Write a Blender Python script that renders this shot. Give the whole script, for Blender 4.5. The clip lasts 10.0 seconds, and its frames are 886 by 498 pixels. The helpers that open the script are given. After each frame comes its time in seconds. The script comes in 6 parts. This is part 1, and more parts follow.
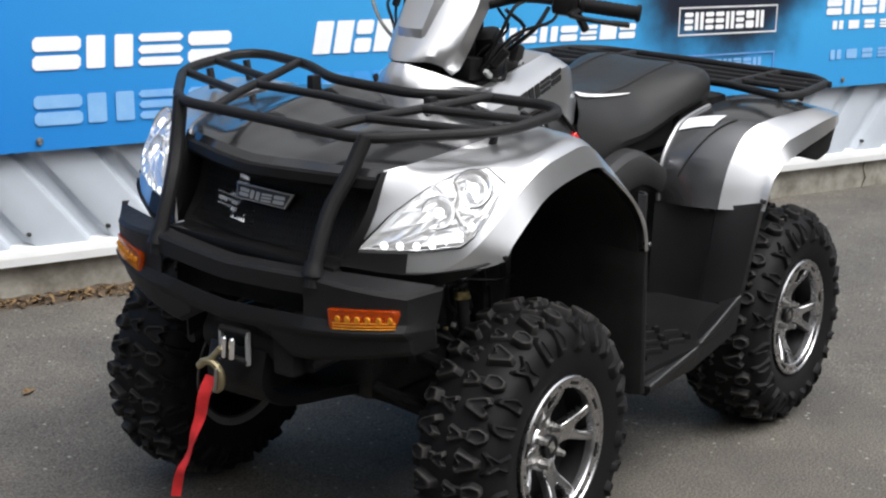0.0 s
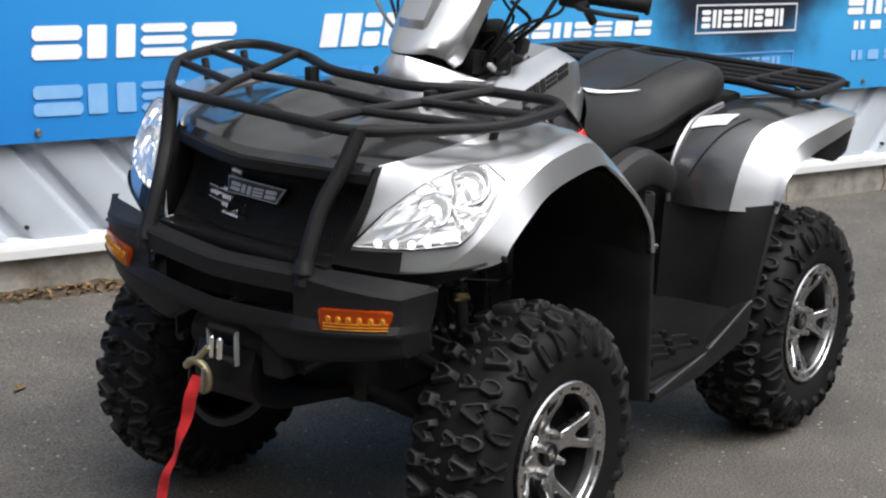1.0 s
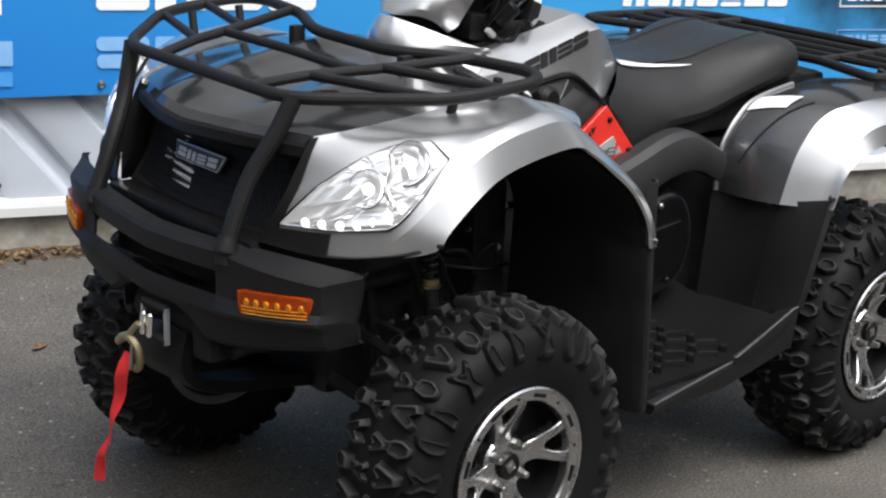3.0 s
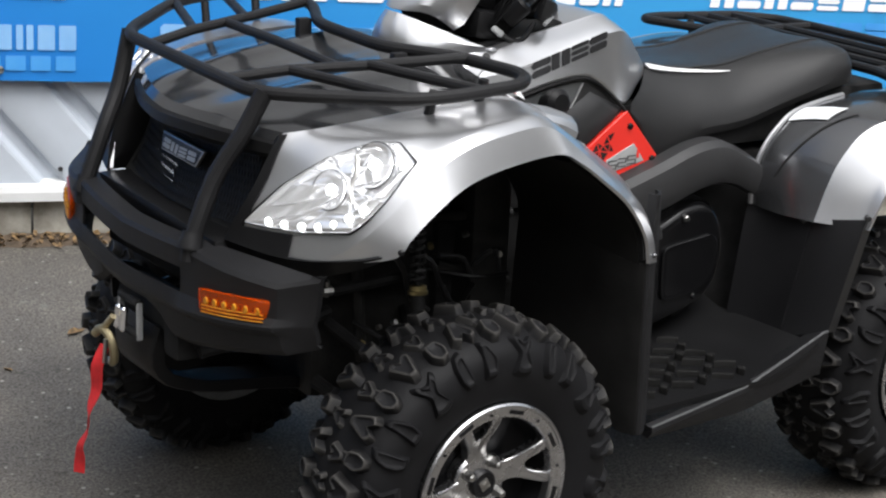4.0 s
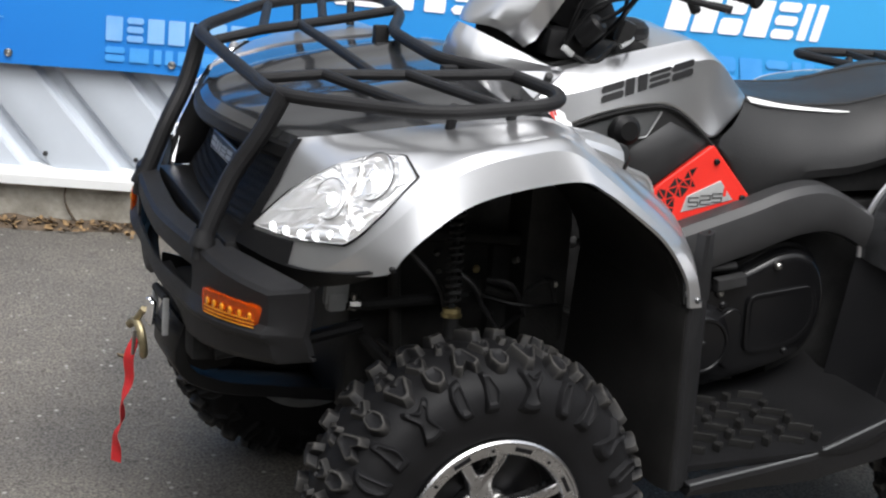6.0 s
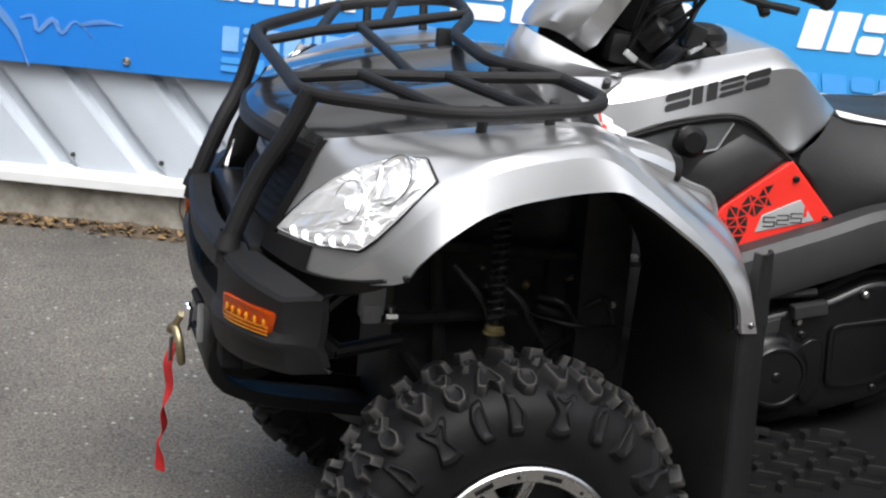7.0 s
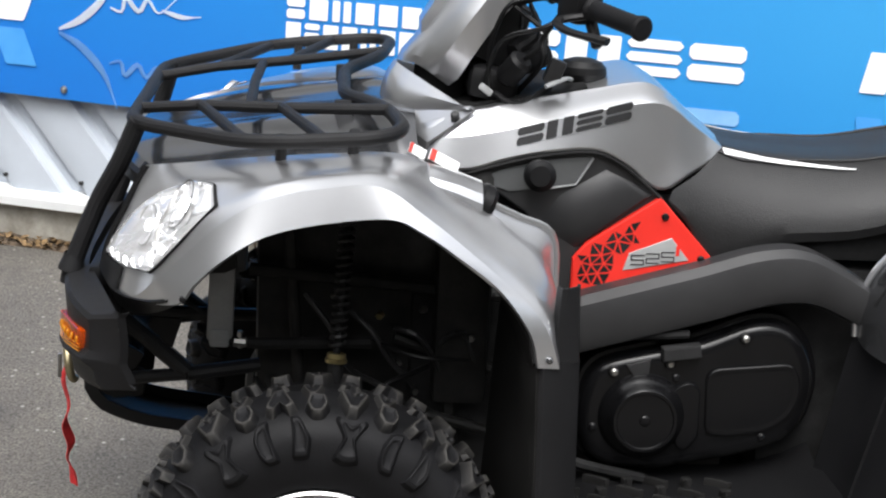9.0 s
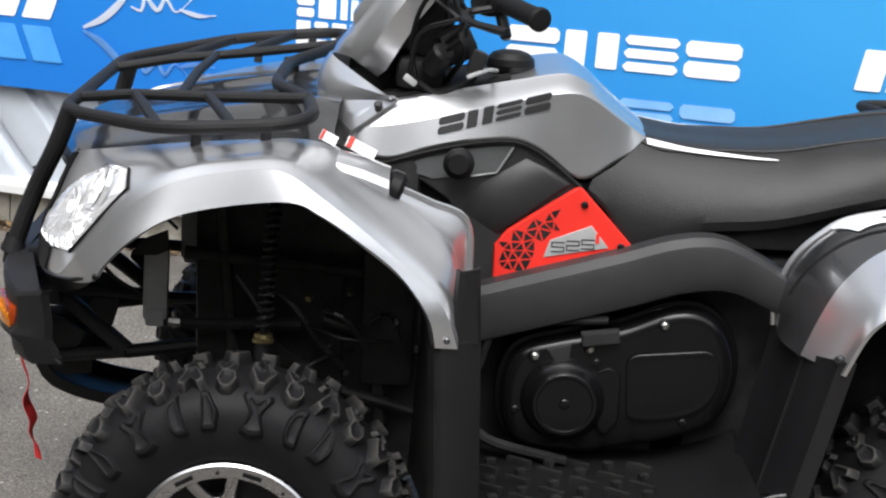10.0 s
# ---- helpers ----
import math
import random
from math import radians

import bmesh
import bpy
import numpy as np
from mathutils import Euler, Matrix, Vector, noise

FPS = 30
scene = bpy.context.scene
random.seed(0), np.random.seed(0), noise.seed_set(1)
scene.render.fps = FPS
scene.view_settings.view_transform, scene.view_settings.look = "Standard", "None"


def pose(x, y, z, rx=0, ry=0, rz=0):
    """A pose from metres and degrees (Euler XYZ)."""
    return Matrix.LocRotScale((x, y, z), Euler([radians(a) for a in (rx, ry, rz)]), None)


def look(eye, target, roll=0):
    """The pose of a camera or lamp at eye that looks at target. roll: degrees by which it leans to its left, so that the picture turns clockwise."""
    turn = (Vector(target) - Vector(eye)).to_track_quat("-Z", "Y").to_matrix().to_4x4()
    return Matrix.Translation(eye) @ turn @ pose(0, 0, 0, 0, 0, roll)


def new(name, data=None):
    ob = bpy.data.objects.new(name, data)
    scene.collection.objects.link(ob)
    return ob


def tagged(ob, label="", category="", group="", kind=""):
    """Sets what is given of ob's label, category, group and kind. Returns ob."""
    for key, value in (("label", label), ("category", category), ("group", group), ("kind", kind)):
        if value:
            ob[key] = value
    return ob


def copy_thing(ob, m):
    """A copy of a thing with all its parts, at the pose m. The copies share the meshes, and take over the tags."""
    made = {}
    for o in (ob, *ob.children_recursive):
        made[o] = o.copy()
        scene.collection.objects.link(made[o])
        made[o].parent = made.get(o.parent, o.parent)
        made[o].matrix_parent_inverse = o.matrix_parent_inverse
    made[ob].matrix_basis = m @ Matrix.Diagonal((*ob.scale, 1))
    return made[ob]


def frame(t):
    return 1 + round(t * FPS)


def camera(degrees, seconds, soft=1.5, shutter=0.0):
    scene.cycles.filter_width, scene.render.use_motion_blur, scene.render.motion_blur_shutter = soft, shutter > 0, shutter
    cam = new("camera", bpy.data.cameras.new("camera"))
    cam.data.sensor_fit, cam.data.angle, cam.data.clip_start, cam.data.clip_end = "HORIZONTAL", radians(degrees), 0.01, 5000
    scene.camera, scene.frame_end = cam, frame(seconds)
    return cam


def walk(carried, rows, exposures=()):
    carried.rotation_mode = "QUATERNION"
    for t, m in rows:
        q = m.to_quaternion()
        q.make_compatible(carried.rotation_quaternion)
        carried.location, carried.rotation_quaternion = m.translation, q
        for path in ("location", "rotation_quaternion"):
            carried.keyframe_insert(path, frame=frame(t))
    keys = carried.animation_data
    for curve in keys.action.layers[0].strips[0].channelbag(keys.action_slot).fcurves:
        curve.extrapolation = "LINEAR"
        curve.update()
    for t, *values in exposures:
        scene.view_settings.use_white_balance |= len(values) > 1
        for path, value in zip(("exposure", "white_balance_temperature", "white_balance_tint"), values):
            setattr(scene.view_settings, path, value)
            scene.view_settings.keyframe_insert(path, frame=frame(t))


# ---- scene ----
from mathutils.bvhtree import BVHTree

cam = camera(32.4, 10.0, soft=2.2)
PATH = [
    (0, (-2.635, -2.195, 1.517), (-1.073, -1.041, 1.041), 0.5),
    (0.5, (-2.59, -2.154, 1.509), (-1.026, -1.0, 1.036), 1.0),
    (1, (-2.515, -2.164, 1.49), (-0.969, -0.989, 1.012), 1.1),
    (1.5, (-2.385, -2.258, 1.48), (-0.89, -1.024, 0.986), 1.2),
    (2, (-2.215, -2.341, 1.478), (-0.781, -1.045, 0.964), 1.5),
    (3.5, (-1.759, -2.403, 1.463), (-0.508, -0.939, 0.925), 2.3),
    (4, (-1.589, -2.5, 1.472), (-0.429, -0.965, 0.924), 2.8),
    (4.5, (-1.493, -2.528, 1.471), (-0.379, -0.961, 0.92), 3.7),
    (5, (-1.396, -2.556, 1.484), (-0.344, -0.95, 0.923), 4.4),
    (5.5, (-1.215, -2.634, 1.47), (-0.297, -0.944, 0.922), 4.5),
    (6, (-1.091, -2.661, 1.463), (-0.284, -0.913, 0.923), 4.7),
    (7.5, (-0.577, -2.626, 1.399), (-0.144, -0.742, 0.887), 4.0),
    (8, (-0.369, -2.672, 1.407), (-0.041, -0.766, 0.898), 3.6),
    (8.5, (-0.173, -2.765, 1.426), (0.062, -0.844, 0.923), 3.5),
    (9, (0.027, -2.811, 1.423), (0.17, -0.873, 0.951), 2.9),
    (9.5, (0.219, -2.847, 1.42), (0.273, -0.902, 0.957), 2.7),
    (10, (0.354, -2.911, 1.424), (0.355, -0.967, 0.952), 2.5),
]
EXPOSURES = [(0, -0.08), (2, -0.09), (3.5, -0.10), (5, 0.05), (6, 0.14), (8, 0.16), (10, 0.18)]
walk(cam, [(t, look(eye, target, roll)) for t, eye, target, roll in PATH], EXPOSURES)

# ---- world, sun ----
world = bpy.data.worlds.new("world")
scene.world = world
world.use_nodes = True
wn = world.node_tree.nodes
sky = wn.new("ShaderNodeTexSky")
sky.sky_type = "NISHITA"
sky.sun_disc = False
sky.sun_elevation = radians(60)
sky.sun_rotation = radians(185)
sky.air_density = 1.4
sky.dust_density = 4.0
sky.ozone_density = 1.0
wl = world.node_tree.links
# broken cloud: the same sky, whitened where the cloud noise is dense
wtc = wn.new("ShaderNodeTexCoord")
wmap = wn.new("ShaderNodeMapping")
wmap.inputs["Scale"].default_value = (1.0, 1.0, 2.2)
wl.new(wtc.outputs["Generated"], wmap.inputs["Vector"])
wnoise = wn.new("ShaderNodeTexNoise")
wnoise.inputs["Scale"].default_value = 2.6
wnoise.inputs["Detail"].default_value = 8.0
wnoise.inputs["Roughness"].default_value = 0.6
wl.new(wmap.outputs[0], wnoise.inputs["Vector"])
wramp = wn.new("ShaderNodeValToRGB")
wramp.color_ramp.elements[0].position, wramp.color_ramp.elements[1].position = 0.33, 0.52
wl.new(wnoise.outputs[0], wramp.inputs[0])
wbw = wn.new("ShaderNodeRGBToBW")
wl.new(sky.outputs[0], wbw.inputs[0])
wgain = wn.new("ShaderNodeMixRGB")
wgain.blend_type = "MULTIPLY"
wgain.inputs[0].default_value = 1.0
wgain.inputs[2].default_value = (1.9, 1.9, 1.92, 1)
wl.new(wbw.outputs[0], wgain.inputs[1])
wmix = wn.new("ShaderNodeMixRGB")
wl.new(wramp.outputs[0], wmix.inputs[0])
wl.new(sky.outputs[0], wmix.inputs[1])
wl.new(wgain.outputs[0], wmix.inputs[2])
wl.new(wmix.outputs[0], wn["Background"].inputs[0])
wn["Background"].inputs[1].default_value = 0.20
sun = new("sun", bpy.data.lights.new("sun", "SUN"))
sun.data.energy = 1.55
sun.data.angle = radians(32)
sun.data.color = (1.0, 0.985, 0.97)
sun.matrix_world = look((-0.5, -4.3, 8.0), (0, 0, 0))


# ---- materials ----
def mat(name, color, rough=0.5, metal=0.0, vary=0.12, scale=8.0, bump=0.0, bump_scale=120.0, coat=0.0, color2=None, spec=0.5, wear=None):
    m = bpy.data.materials.new(name)
    m.use_nodes = True
    nt = m.node_tree
    n, ln = nt.nodes, nt.links
    p = n["Principled BSDF"]
    p.inputs["Roughness"].default_value = rough
    p.inputs["Metallic"].default_value = metal
    p.inputs["Coat Weight"].default_value = coat
    p.inputs["Coat Roughness"].default_value = 0.06
    p.inputs["Specular IOR Level"].default_value = spec
    tc = n.new("ShaderNodeTexCoord")
    big = n.new("ShaderNodeTexNoise")
    big.inputs["Scale"].default_value = scale
    big.inputs["Detail"].default_value = 6.0
    big.inputs["Roughness"].default_value = 0.65
    ln.new(tc.outputs["Object"], big.inputs["Vector"])
    ramp = n.new("ShaderNodeValToRGB")
    c2 = color2 or tuple(min(1.0, c * (1 + vary)) for c in color)
    c1 = tuple(c * (1 - vary) for c in color) if color2 is None else color
    ramp.color_ramp.elements[0].position = 0.3
    ramp.color_ramp.elements[1].position = 0.7
    ramp.color_ramp.elements[0].color = (*c1, 1)
    ramp.color_ramp.elements[1].color = (*c2, 1)
    ln.new(big.outputs[0], ramp.inputs[0])
    ln.new(ramp.outputs[0], p.inputs["Base Color"])
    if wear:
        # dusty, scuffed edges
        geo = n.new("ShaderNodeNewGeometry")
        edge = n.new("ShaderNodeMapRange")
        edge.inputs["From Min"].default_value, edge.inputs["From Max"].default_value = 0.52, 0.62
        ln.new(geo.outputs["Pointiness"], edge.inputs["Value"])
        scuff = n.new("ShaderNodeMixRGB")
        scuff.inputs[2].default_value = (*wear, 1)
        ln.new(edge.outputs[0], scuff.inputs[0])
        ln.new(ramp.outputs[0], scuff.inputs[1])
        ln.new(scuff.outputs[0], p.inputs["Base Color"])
    fine = n.new("ShaderNodeTexNoise")
    fine.inputs["Scale"].default_value = bump_scale
    fine.inputs["Detail"].default_value = 3.0
    ln.new(tc.outputs["Object"], fine.inputs["Vector"])
    if bump > 0:
        b = n.new("ShaderNodeBump")
        b.inputs["Strength"].default_value = bump
        b.inputs["Distance"].default_value = 0.002
        ln.new(fine.outputs[0], b.inputs["Height"])
        ln.new(b.outputs[0], p.inputs["Normal"])
    mr = n.new("ShaderNodeMapRange")
    mr.inputs["To Min"].default_value = max(0.02, rough * 0.85)
    mr.inputs["To Max"].default_value = min(1.0, rough * 1.2)
    ln.new(big.outputs[0], mr.inputs["Value"])
    ln.new(mr.outputs[0], p.inputs["Roughness"])
    return m


M_SILVER = mat("silver_paint", (0.61, 0.615, 0.63), 0.29, 0.90, 0.06, 3, 0.03, 1400, coat=0.5)
M_HOOD = mat("graphite_gloss", (0.042, 0.043, 0.046), 0.16, 0.40, 0.14, 5, 0.02, 500, coat=0.55)
M_ZINC = mat("galvanised_plate", (0.27, 0.275, 0.28), 0.5, 0.3, 0.2, 14, 0.1, 300)
M_PALE = mat("pale_grey_plastic", (0.085, 0.088, 0.09), 0.28, 0.0, 0.2, 9, 0.05, 400)
M_GRAPH = mat("graphite_metallic", (0.105, 0.107, 0.112), 0.24, 0.80, 0.08, 6, 0.02, 900, coat=0.5)
M_COVER = mat("gloss_black_plastic", (0.0045, 0.0045, 0.0050), 0.24, 0.0, 0.2, 12, 0.04, 500, spec=0.28)
M_SATIN = mat("satin_black_plastic", (0.011, 0.011, 0.012), 0.30, 0.0, 0.2, 8, 0.06, 500, spec=0.5)
M_INNER = mat("liner_black", (0.011, 0.0108, 0.0105), 0.7, 0.0, 0.4, 9, 0.3, 200, spec=0.15)
M_FRAME = mat("frame_black", (0.017, 0.0168, 0.0165), 0.55, 0.0, 0.6, 22, 0.4, 160, spec=0.3)
M_GREY = mat("grey_plastic", (0.026, 0.026, 0.027), 0.38, 0.0, 0.15, 10, 0.15, 700, spec=0.38)
M_BLACK = mat("black_plastic", (0.0055, 0.0055, 0.006), 0.44, 0.0, 0.2, 12, 0.2, 600, spec=0.24)
M_POWDER = mat("powder_coat", (0.010, 0.010, 0.011), 0.50, 0.0, 0.15, 15, 0.4, 900, spec=0.26)
M_DARK = mat("chassis_black", (0.018, 0.018, 0.0183), 0.7, 0.0, 0.5, 14, 0.3, 300, spec=0.10)
M_RUBBER = mat("tyre_rubber", (0.0058, 0.0058, 0.0066), 0.60, 0.0, 0.3, 18, 0.3, 350, spec=0.20)
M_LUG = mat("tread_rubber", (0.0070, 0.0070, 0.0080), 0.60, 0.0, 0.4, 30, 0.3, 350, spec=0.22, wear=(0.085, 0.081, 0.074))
M_ALLOY = mat("machined_alloy", (0.52, 0.52, 0.53), 0.27, 1.0, 0.08, 20, 0.05, 400)
M_RIMDARK = mat("rim_black", (0.008, 0.008, 0.009), 0.35, 0.2, 0.2, 12, spec=0.3)
M_CHROME = mat("chrome", (0.9, 0.9, 0.92), 0.07, 1.0, 0.03, 30)
M_STEEL = mat("zinc_steel", (0.36, 0.355, 0.34), 0.35, 1.0, 0.2, 40, 0.1, 300)
M_BRASS = mat("yellow_zinc", (0.58, 0.48, 0.24), 0.35, 0.9, 0.25, 40)
M_HOOK = mat("aged_zinc", (0.34, 0.29, 0.18), 0.42, 0.85, 0.25, 40, 0.2, 200)
M_SEAT = mat("seat_vinyl", (0.012, 0.012, 0.0125), 0.45, 0.0, 0.15, 10, 0.5, 450, spec=0.42)
M_WHITE = mat("white_vinyl", (0.78, 0.78, 0.78), 0.4, 0.0, 0.04, 9)
M_RED = mat("red_plastic", (0.75, 0.03, 0.02), 0.35, 0.0, 0.06, 12, 0.05, 500)
M_STRAP = mat("red_webbing", (0.7, 0.025, 0.03), 0.75, 0.0, 0.15, 60, 0.5, 700)
M_PLATE = mat("grey_label", (0.45, 0.46, 0.46), 0.4, 0.3, 0.08, 20)
M_INK = mat("black_ink", (0.012, 0.012, 0.013), 0.45, 0.0, 0.1, 20)
M_PAPER = mat("paper_tag", (0.75, 0.78, 0.8), 0.6, 0.0, 0.06, 30)
M_STICKRED = mat("sticker_red", (0.55, 0.05, 0.04), 0.45)


def clear(name, color, rough=0.02, weight=1.0, ior=1.45):
    m = bpy.data.materials.new(name)
    m.use_nodes = True
    p = m.node_tree.nodes["Principled BSDF"]
    p.inputs["Base Color"].default_value = (*color, 1)
    p.inputs["Roughness"].default_value = rough
    p.inputs["Transmission Weight"].default_value = weight
    p.inputs["IOR"].default_value = ior
    return m


M_LENS = clear("clear_lens", (1, 1, 1), 0.01, 1.0, 1.15)
M_AMBER = clear("amber_lens", (0.95, 0.11, 0.0), 0.06, 0.7)
M_AMBERIN = mat("amber_reflector", (1.0, 0.36, 0.03), 0.12, 0.6, 0.3, 60)
M_GLASSY = mat("reflector_white", (0.92, 0.93, 0.95), 0.10, 0.72, 0.04, 40, 0.3, 60)


def lit(name, strength):
    m = bpy.data.materials.new(name)
    m.use_nodes = True
    p = m.node_tree.nodes["Principled BSDF"]
    p.inputs["Base Color"].default_value = (0.9, 0.9, 0.9, 1)
    p.inputs["Emission Color"].default_value = (0.95, 0.97, 1.0, 1)
    p.inputs["Emission Strength"].default_value = strength
    return m


M_LED = lit("led_lit", 1.3)
M_BULB = lit("bulb_lit", 4.0)


# ---- mesh helpers ----
def part(name, bm, material, parent, label="", smooth=True, kind="", fold=26):
    bmesh.ops.recalc_face_normals(bm, faces=bm.faces)
    me = bpy.data.meshes.new(name)
    bm.to_mesh(me)
    bm.free()
    me.materials.append(material)
    if smooth:
        me.shade_smooth()
        me.set_sharp_from_angle(angle=radians(fold))
    ob = new(name, me)
    ob.parent = parent
    return tagged(ob, label, kind=kind)


def spline(pts, n, closed=False):
    """n points along a Catmull-Rom curve through pts, evenly spaced."""
    p = [Vector(q) for q in pts]
    if closed:
        p = [p[-1]] + p + [p[0], p[1]]
    else:
        p = [p[0] * 2 - p[1]] + p + [p[-1] * 2 - p[-2]]
    dense = []
    for i in range(1, len(p) - 2):
        a, b, c, d = p[i - 1], p[i], p[i + 1], p[i + 2]
        for k in range(12):
            t = k / 12
            dense.append(0.5 * (2 * b + (c - a) * t + (2 * a - 5 * b + 4 * c - d) * t * t + (3 * b - a - 3 * c + d) * t ** 3))
    dense.append(p[-2])
    acc = [0.0]
    for a, b in zip(dense, dense[1:]):
        acc.append(acc[-1] + (b - a).length)
    out, j = [], 0
    count = n if closed else n - 1
    for i in range(n):
        want = acc[-1] * i / count
        while j < len(acc) - 2 and acc[j + 1] < want:
            j += 1
        f = (want - acc[j]) / max(acc[j + 1] - acc[j], 1e-9)
        out.append(dense[j].lerp(dense[j + 1], f))
    return out


def fillet(pts, r, steps=4, closed=False):
    """A polyline with its corners rounded."""
    p = [Vector(q) for q in pts]
    n, out = len(p), []
    for i in range(n):
        if not closed and i in (0, n - 1):
            out.append(p[i])
            continue
        a, b, c = p[i - 1], p[i], p[(i + 1) % n]
        d = min(r, (a - b).length * 0.48, (c - b).length * 0.48)
        s, e = b + (a - b).normalized() * d, b + (c - b).normalized() * d
        for k in range(steps + 1):
            t = k / steps
            out.append(s * (1 - t) ** 2 + b * 2 * t * (1 - t) + e * t * t)
    return out


def tube(bm, pts, r, segs=10, closed=False, caps=True, flat=1.0):
    """Sweeps a round section of radius r (a number or one per point) along pts."""
    p = [Vector(q) for q in pts]
    n = len(p)
    rs = r if isinstance(r, (list, tuple)) else [r] * n
    up = None
    rings = []
    for i in range(n):
        a = p[i - 1] if (i > 0 or closed) else p[i]
        b = p[(i + 1) % n] if (i < n - 1 or closed) else p[i]
        t = (b - a).normalized()
        if up is None:
            up = t.orthogonal().normalized() if abs(t.z) > 0.95 else Vector((0, 0, 1))
        side = t.cross(up).normalized()
        up = side.cross(t).normalized()
        rings.append([bm.verts.new(p[i] + rs[i] * (side * math.cos(2 * math.pi * k / segs) + flat * up * math.sin(2 * math.pi * k / segs))) for k in range(segs)])
    for i in range(n if closed else n - 1):
        a, b = rings[i], rings[(i + 1) % n]
        for k in range(segs):
            bm.faces.new((a[k], a[(k + 1) % segs], b[(k + 1) % segs], b[k]))
    if caps and not closed:
        bm.faces.new(rings[0][::-1])
        bm.faces.new(rings[-1])
    return bm


def grid(rows, bm=None, wrap=False):
    bm = bm or bmesh.new()
    vs = [[bm.verts.new(q) for q in row] for row in rows]
    for a, b in zip(vs, vs[1:]):
        m = len(a)
        for k in range(m if wrap else m - 1):
            bm.faces.new((a[k], a[(k + 1) % m], b[(k + 1) % m], b[k]))
    return bm


def thick(bm, d):
    """Gives an open sheet a thickness, away from its face normals."""
    bmesh.ops.recalc_face_normals(bm, faces=bm.faces)
    bmesh.ops.solidify(bm, geom=bm.faces[:], thickness=d)
    return bm


def shell(bm, d):
    """Gives an open sheet a thickness along its averaged normals."""
    bmesh.ops.recalc_face_normals(bm, faces=bm.faces)
    bm.normal_update()
    faces, edges = bm.faces[:], [e for e in bm.edges if e.is_boundary]
    inner = {v: bm.verts.new(v.co - v.normal * d) for v in bm.verts[:]}
    for f in faces:
        bm.faces.new([inner[v] for v in reversed(f.verts)])
    for e in edges:
        a, b = e.verts
        bm.faces.new((a, b, inner[b], inner[a]))
    return bm


def inset(outline, d):
    """The outline moved inwards by d, corners mitred."""
    area = sum(a[0] * b[1] - b[0] * a[1] for a, b in zip(outline, outline[1:] + outline[:1]))
    sg = 1 if area > 0 else -1
    out = []
    for k, p in enumerate(outline):
        a, b = outline[k - 1], outline[(k + 1) % len(outline)]
        u = Vector((p[0] - a[0], p[1] - a[1])).normalized()
        v = Vector((b[0] - p[0], b[1] - p[1])).normalized()
        n = Vector((-u.y - v.y, u.x + v.x)) * sg
        if n.length < 1e-6:
            n = Vector((-u.y, u.x)) * sg
        n.normalize()
        c = max(0.5, abs(n.dot(Vector((-u.y, u.x)))))
        out.append((p[0] + n.x * d / c, p[1] + n.y * d / c))
    return out


def terraced(outline, prof, m=None, bm=None):
    """A plate whose edge follows prof, pairs of (inset, height)."""
    bm = bm or bmesh.new()
    outline = [(q[0], q[1]) for q in outline]
    rings = []
    prof = list(prof) + [(prof[-1][0] + 0.0015, prof[-1][1])] if len(prof) > 2 else prof
    for d, h in prof:
        rings.append([bm.verts.new((x, y, h)) for x, y in inset(outline, d)])
    n = len(outline)
    for a, b in zip(rings, rings[1:]):
        for k in range(n):
            bm.faces.new((a[k], a[(k + 1) % n], b[(k + 1) % n], b[k]))
    bm.faces.new(rings[-1])
    bm.faces.new(rings[0][::-1])
    if m is not None:
        bmesh.ops.transform(bm, matrix=m, verts=list(bm.verts))
    return bm


def slab(outline, depth, m=None, bevel=0.0, bm=None):
    """An outline in x, y pulled along z by depth, laid by the matrix m."""
    b = bevel
    prof = [(0, 0), (0, depth)] if b <= 0 else [(0, 0), (0, depth - b), (0.15 * b, depth - 0.55 * b), (0.5 * b, depth - 0.17 * b), (b, depth)]
    return terraced(outline, prof, m, bm)


def box(bm, c, size, m=None, bevel=0.0):
    got = bmesh.ops.create_cube(bm, size=1.0, matrix=Matrix.Translation(c) @ (m or Matrix()) @ Matrix.Diagonal((*size, 1)))
    if bevel > 0:
        es = list({e for v in got["verts"] for e in v.link_edges})
        bmesh.ops.bevel(bm, geom=es, offset=bevel, segments=2, profile=0.6, affect="EDGES")
    return bm


def lathe(bm, prof, m=None, segs=32, closed=False):
    """Turns a profile of (along, radius) about the local z axis."""
    rings = []
    for h, r in prof:
        rings.append([(r * math.cos(2 * math.pi * k / segs), r * math.sin(2 * math.pi * k / segs), h) for k in range(segs)])
    if m is not None:
        rings = [[m @ Vector(q) for q in ring] for ring in rings]
    if closed:
        rings.append(rings[0])
    grid(rings, bm, wrap=True)
    bmesh.ops.remove_doubles(bm, verts=bm.verts, dist=1e-6)
    return bm


def axis(a, b):
    """A matrix at a whose z axis points to b."""
    a, b = Vector(a), Vector(b)
    return Matrix.Translation(a) @ (b - a).to_track_quat("Z", "Y").to_matrix().to_4x4()


def rod(bm, a, b, r, segs=12, bevel=0.0):
    d = (Vector(b) - Vector(a)).length
    c = min(bevel, r * 0.6, d * 0.4)
    prof = [(0, 0.0001), (0, r - c), (c, r), (d - c, r), (d, r - c), (d, 0.0001)]
    return lathe(bm, prof, axis(a, b), segs)


# ---- the wall behind: its own axes, s along it, n away from the yard, z up ----
WALL = Matrix.Translation((0.52, 1.836, 0)) @ Matrix.Rotation(radians(-18), 4, "Z") @ Matrix.Rotation(radians(1.0), 4, "Y")


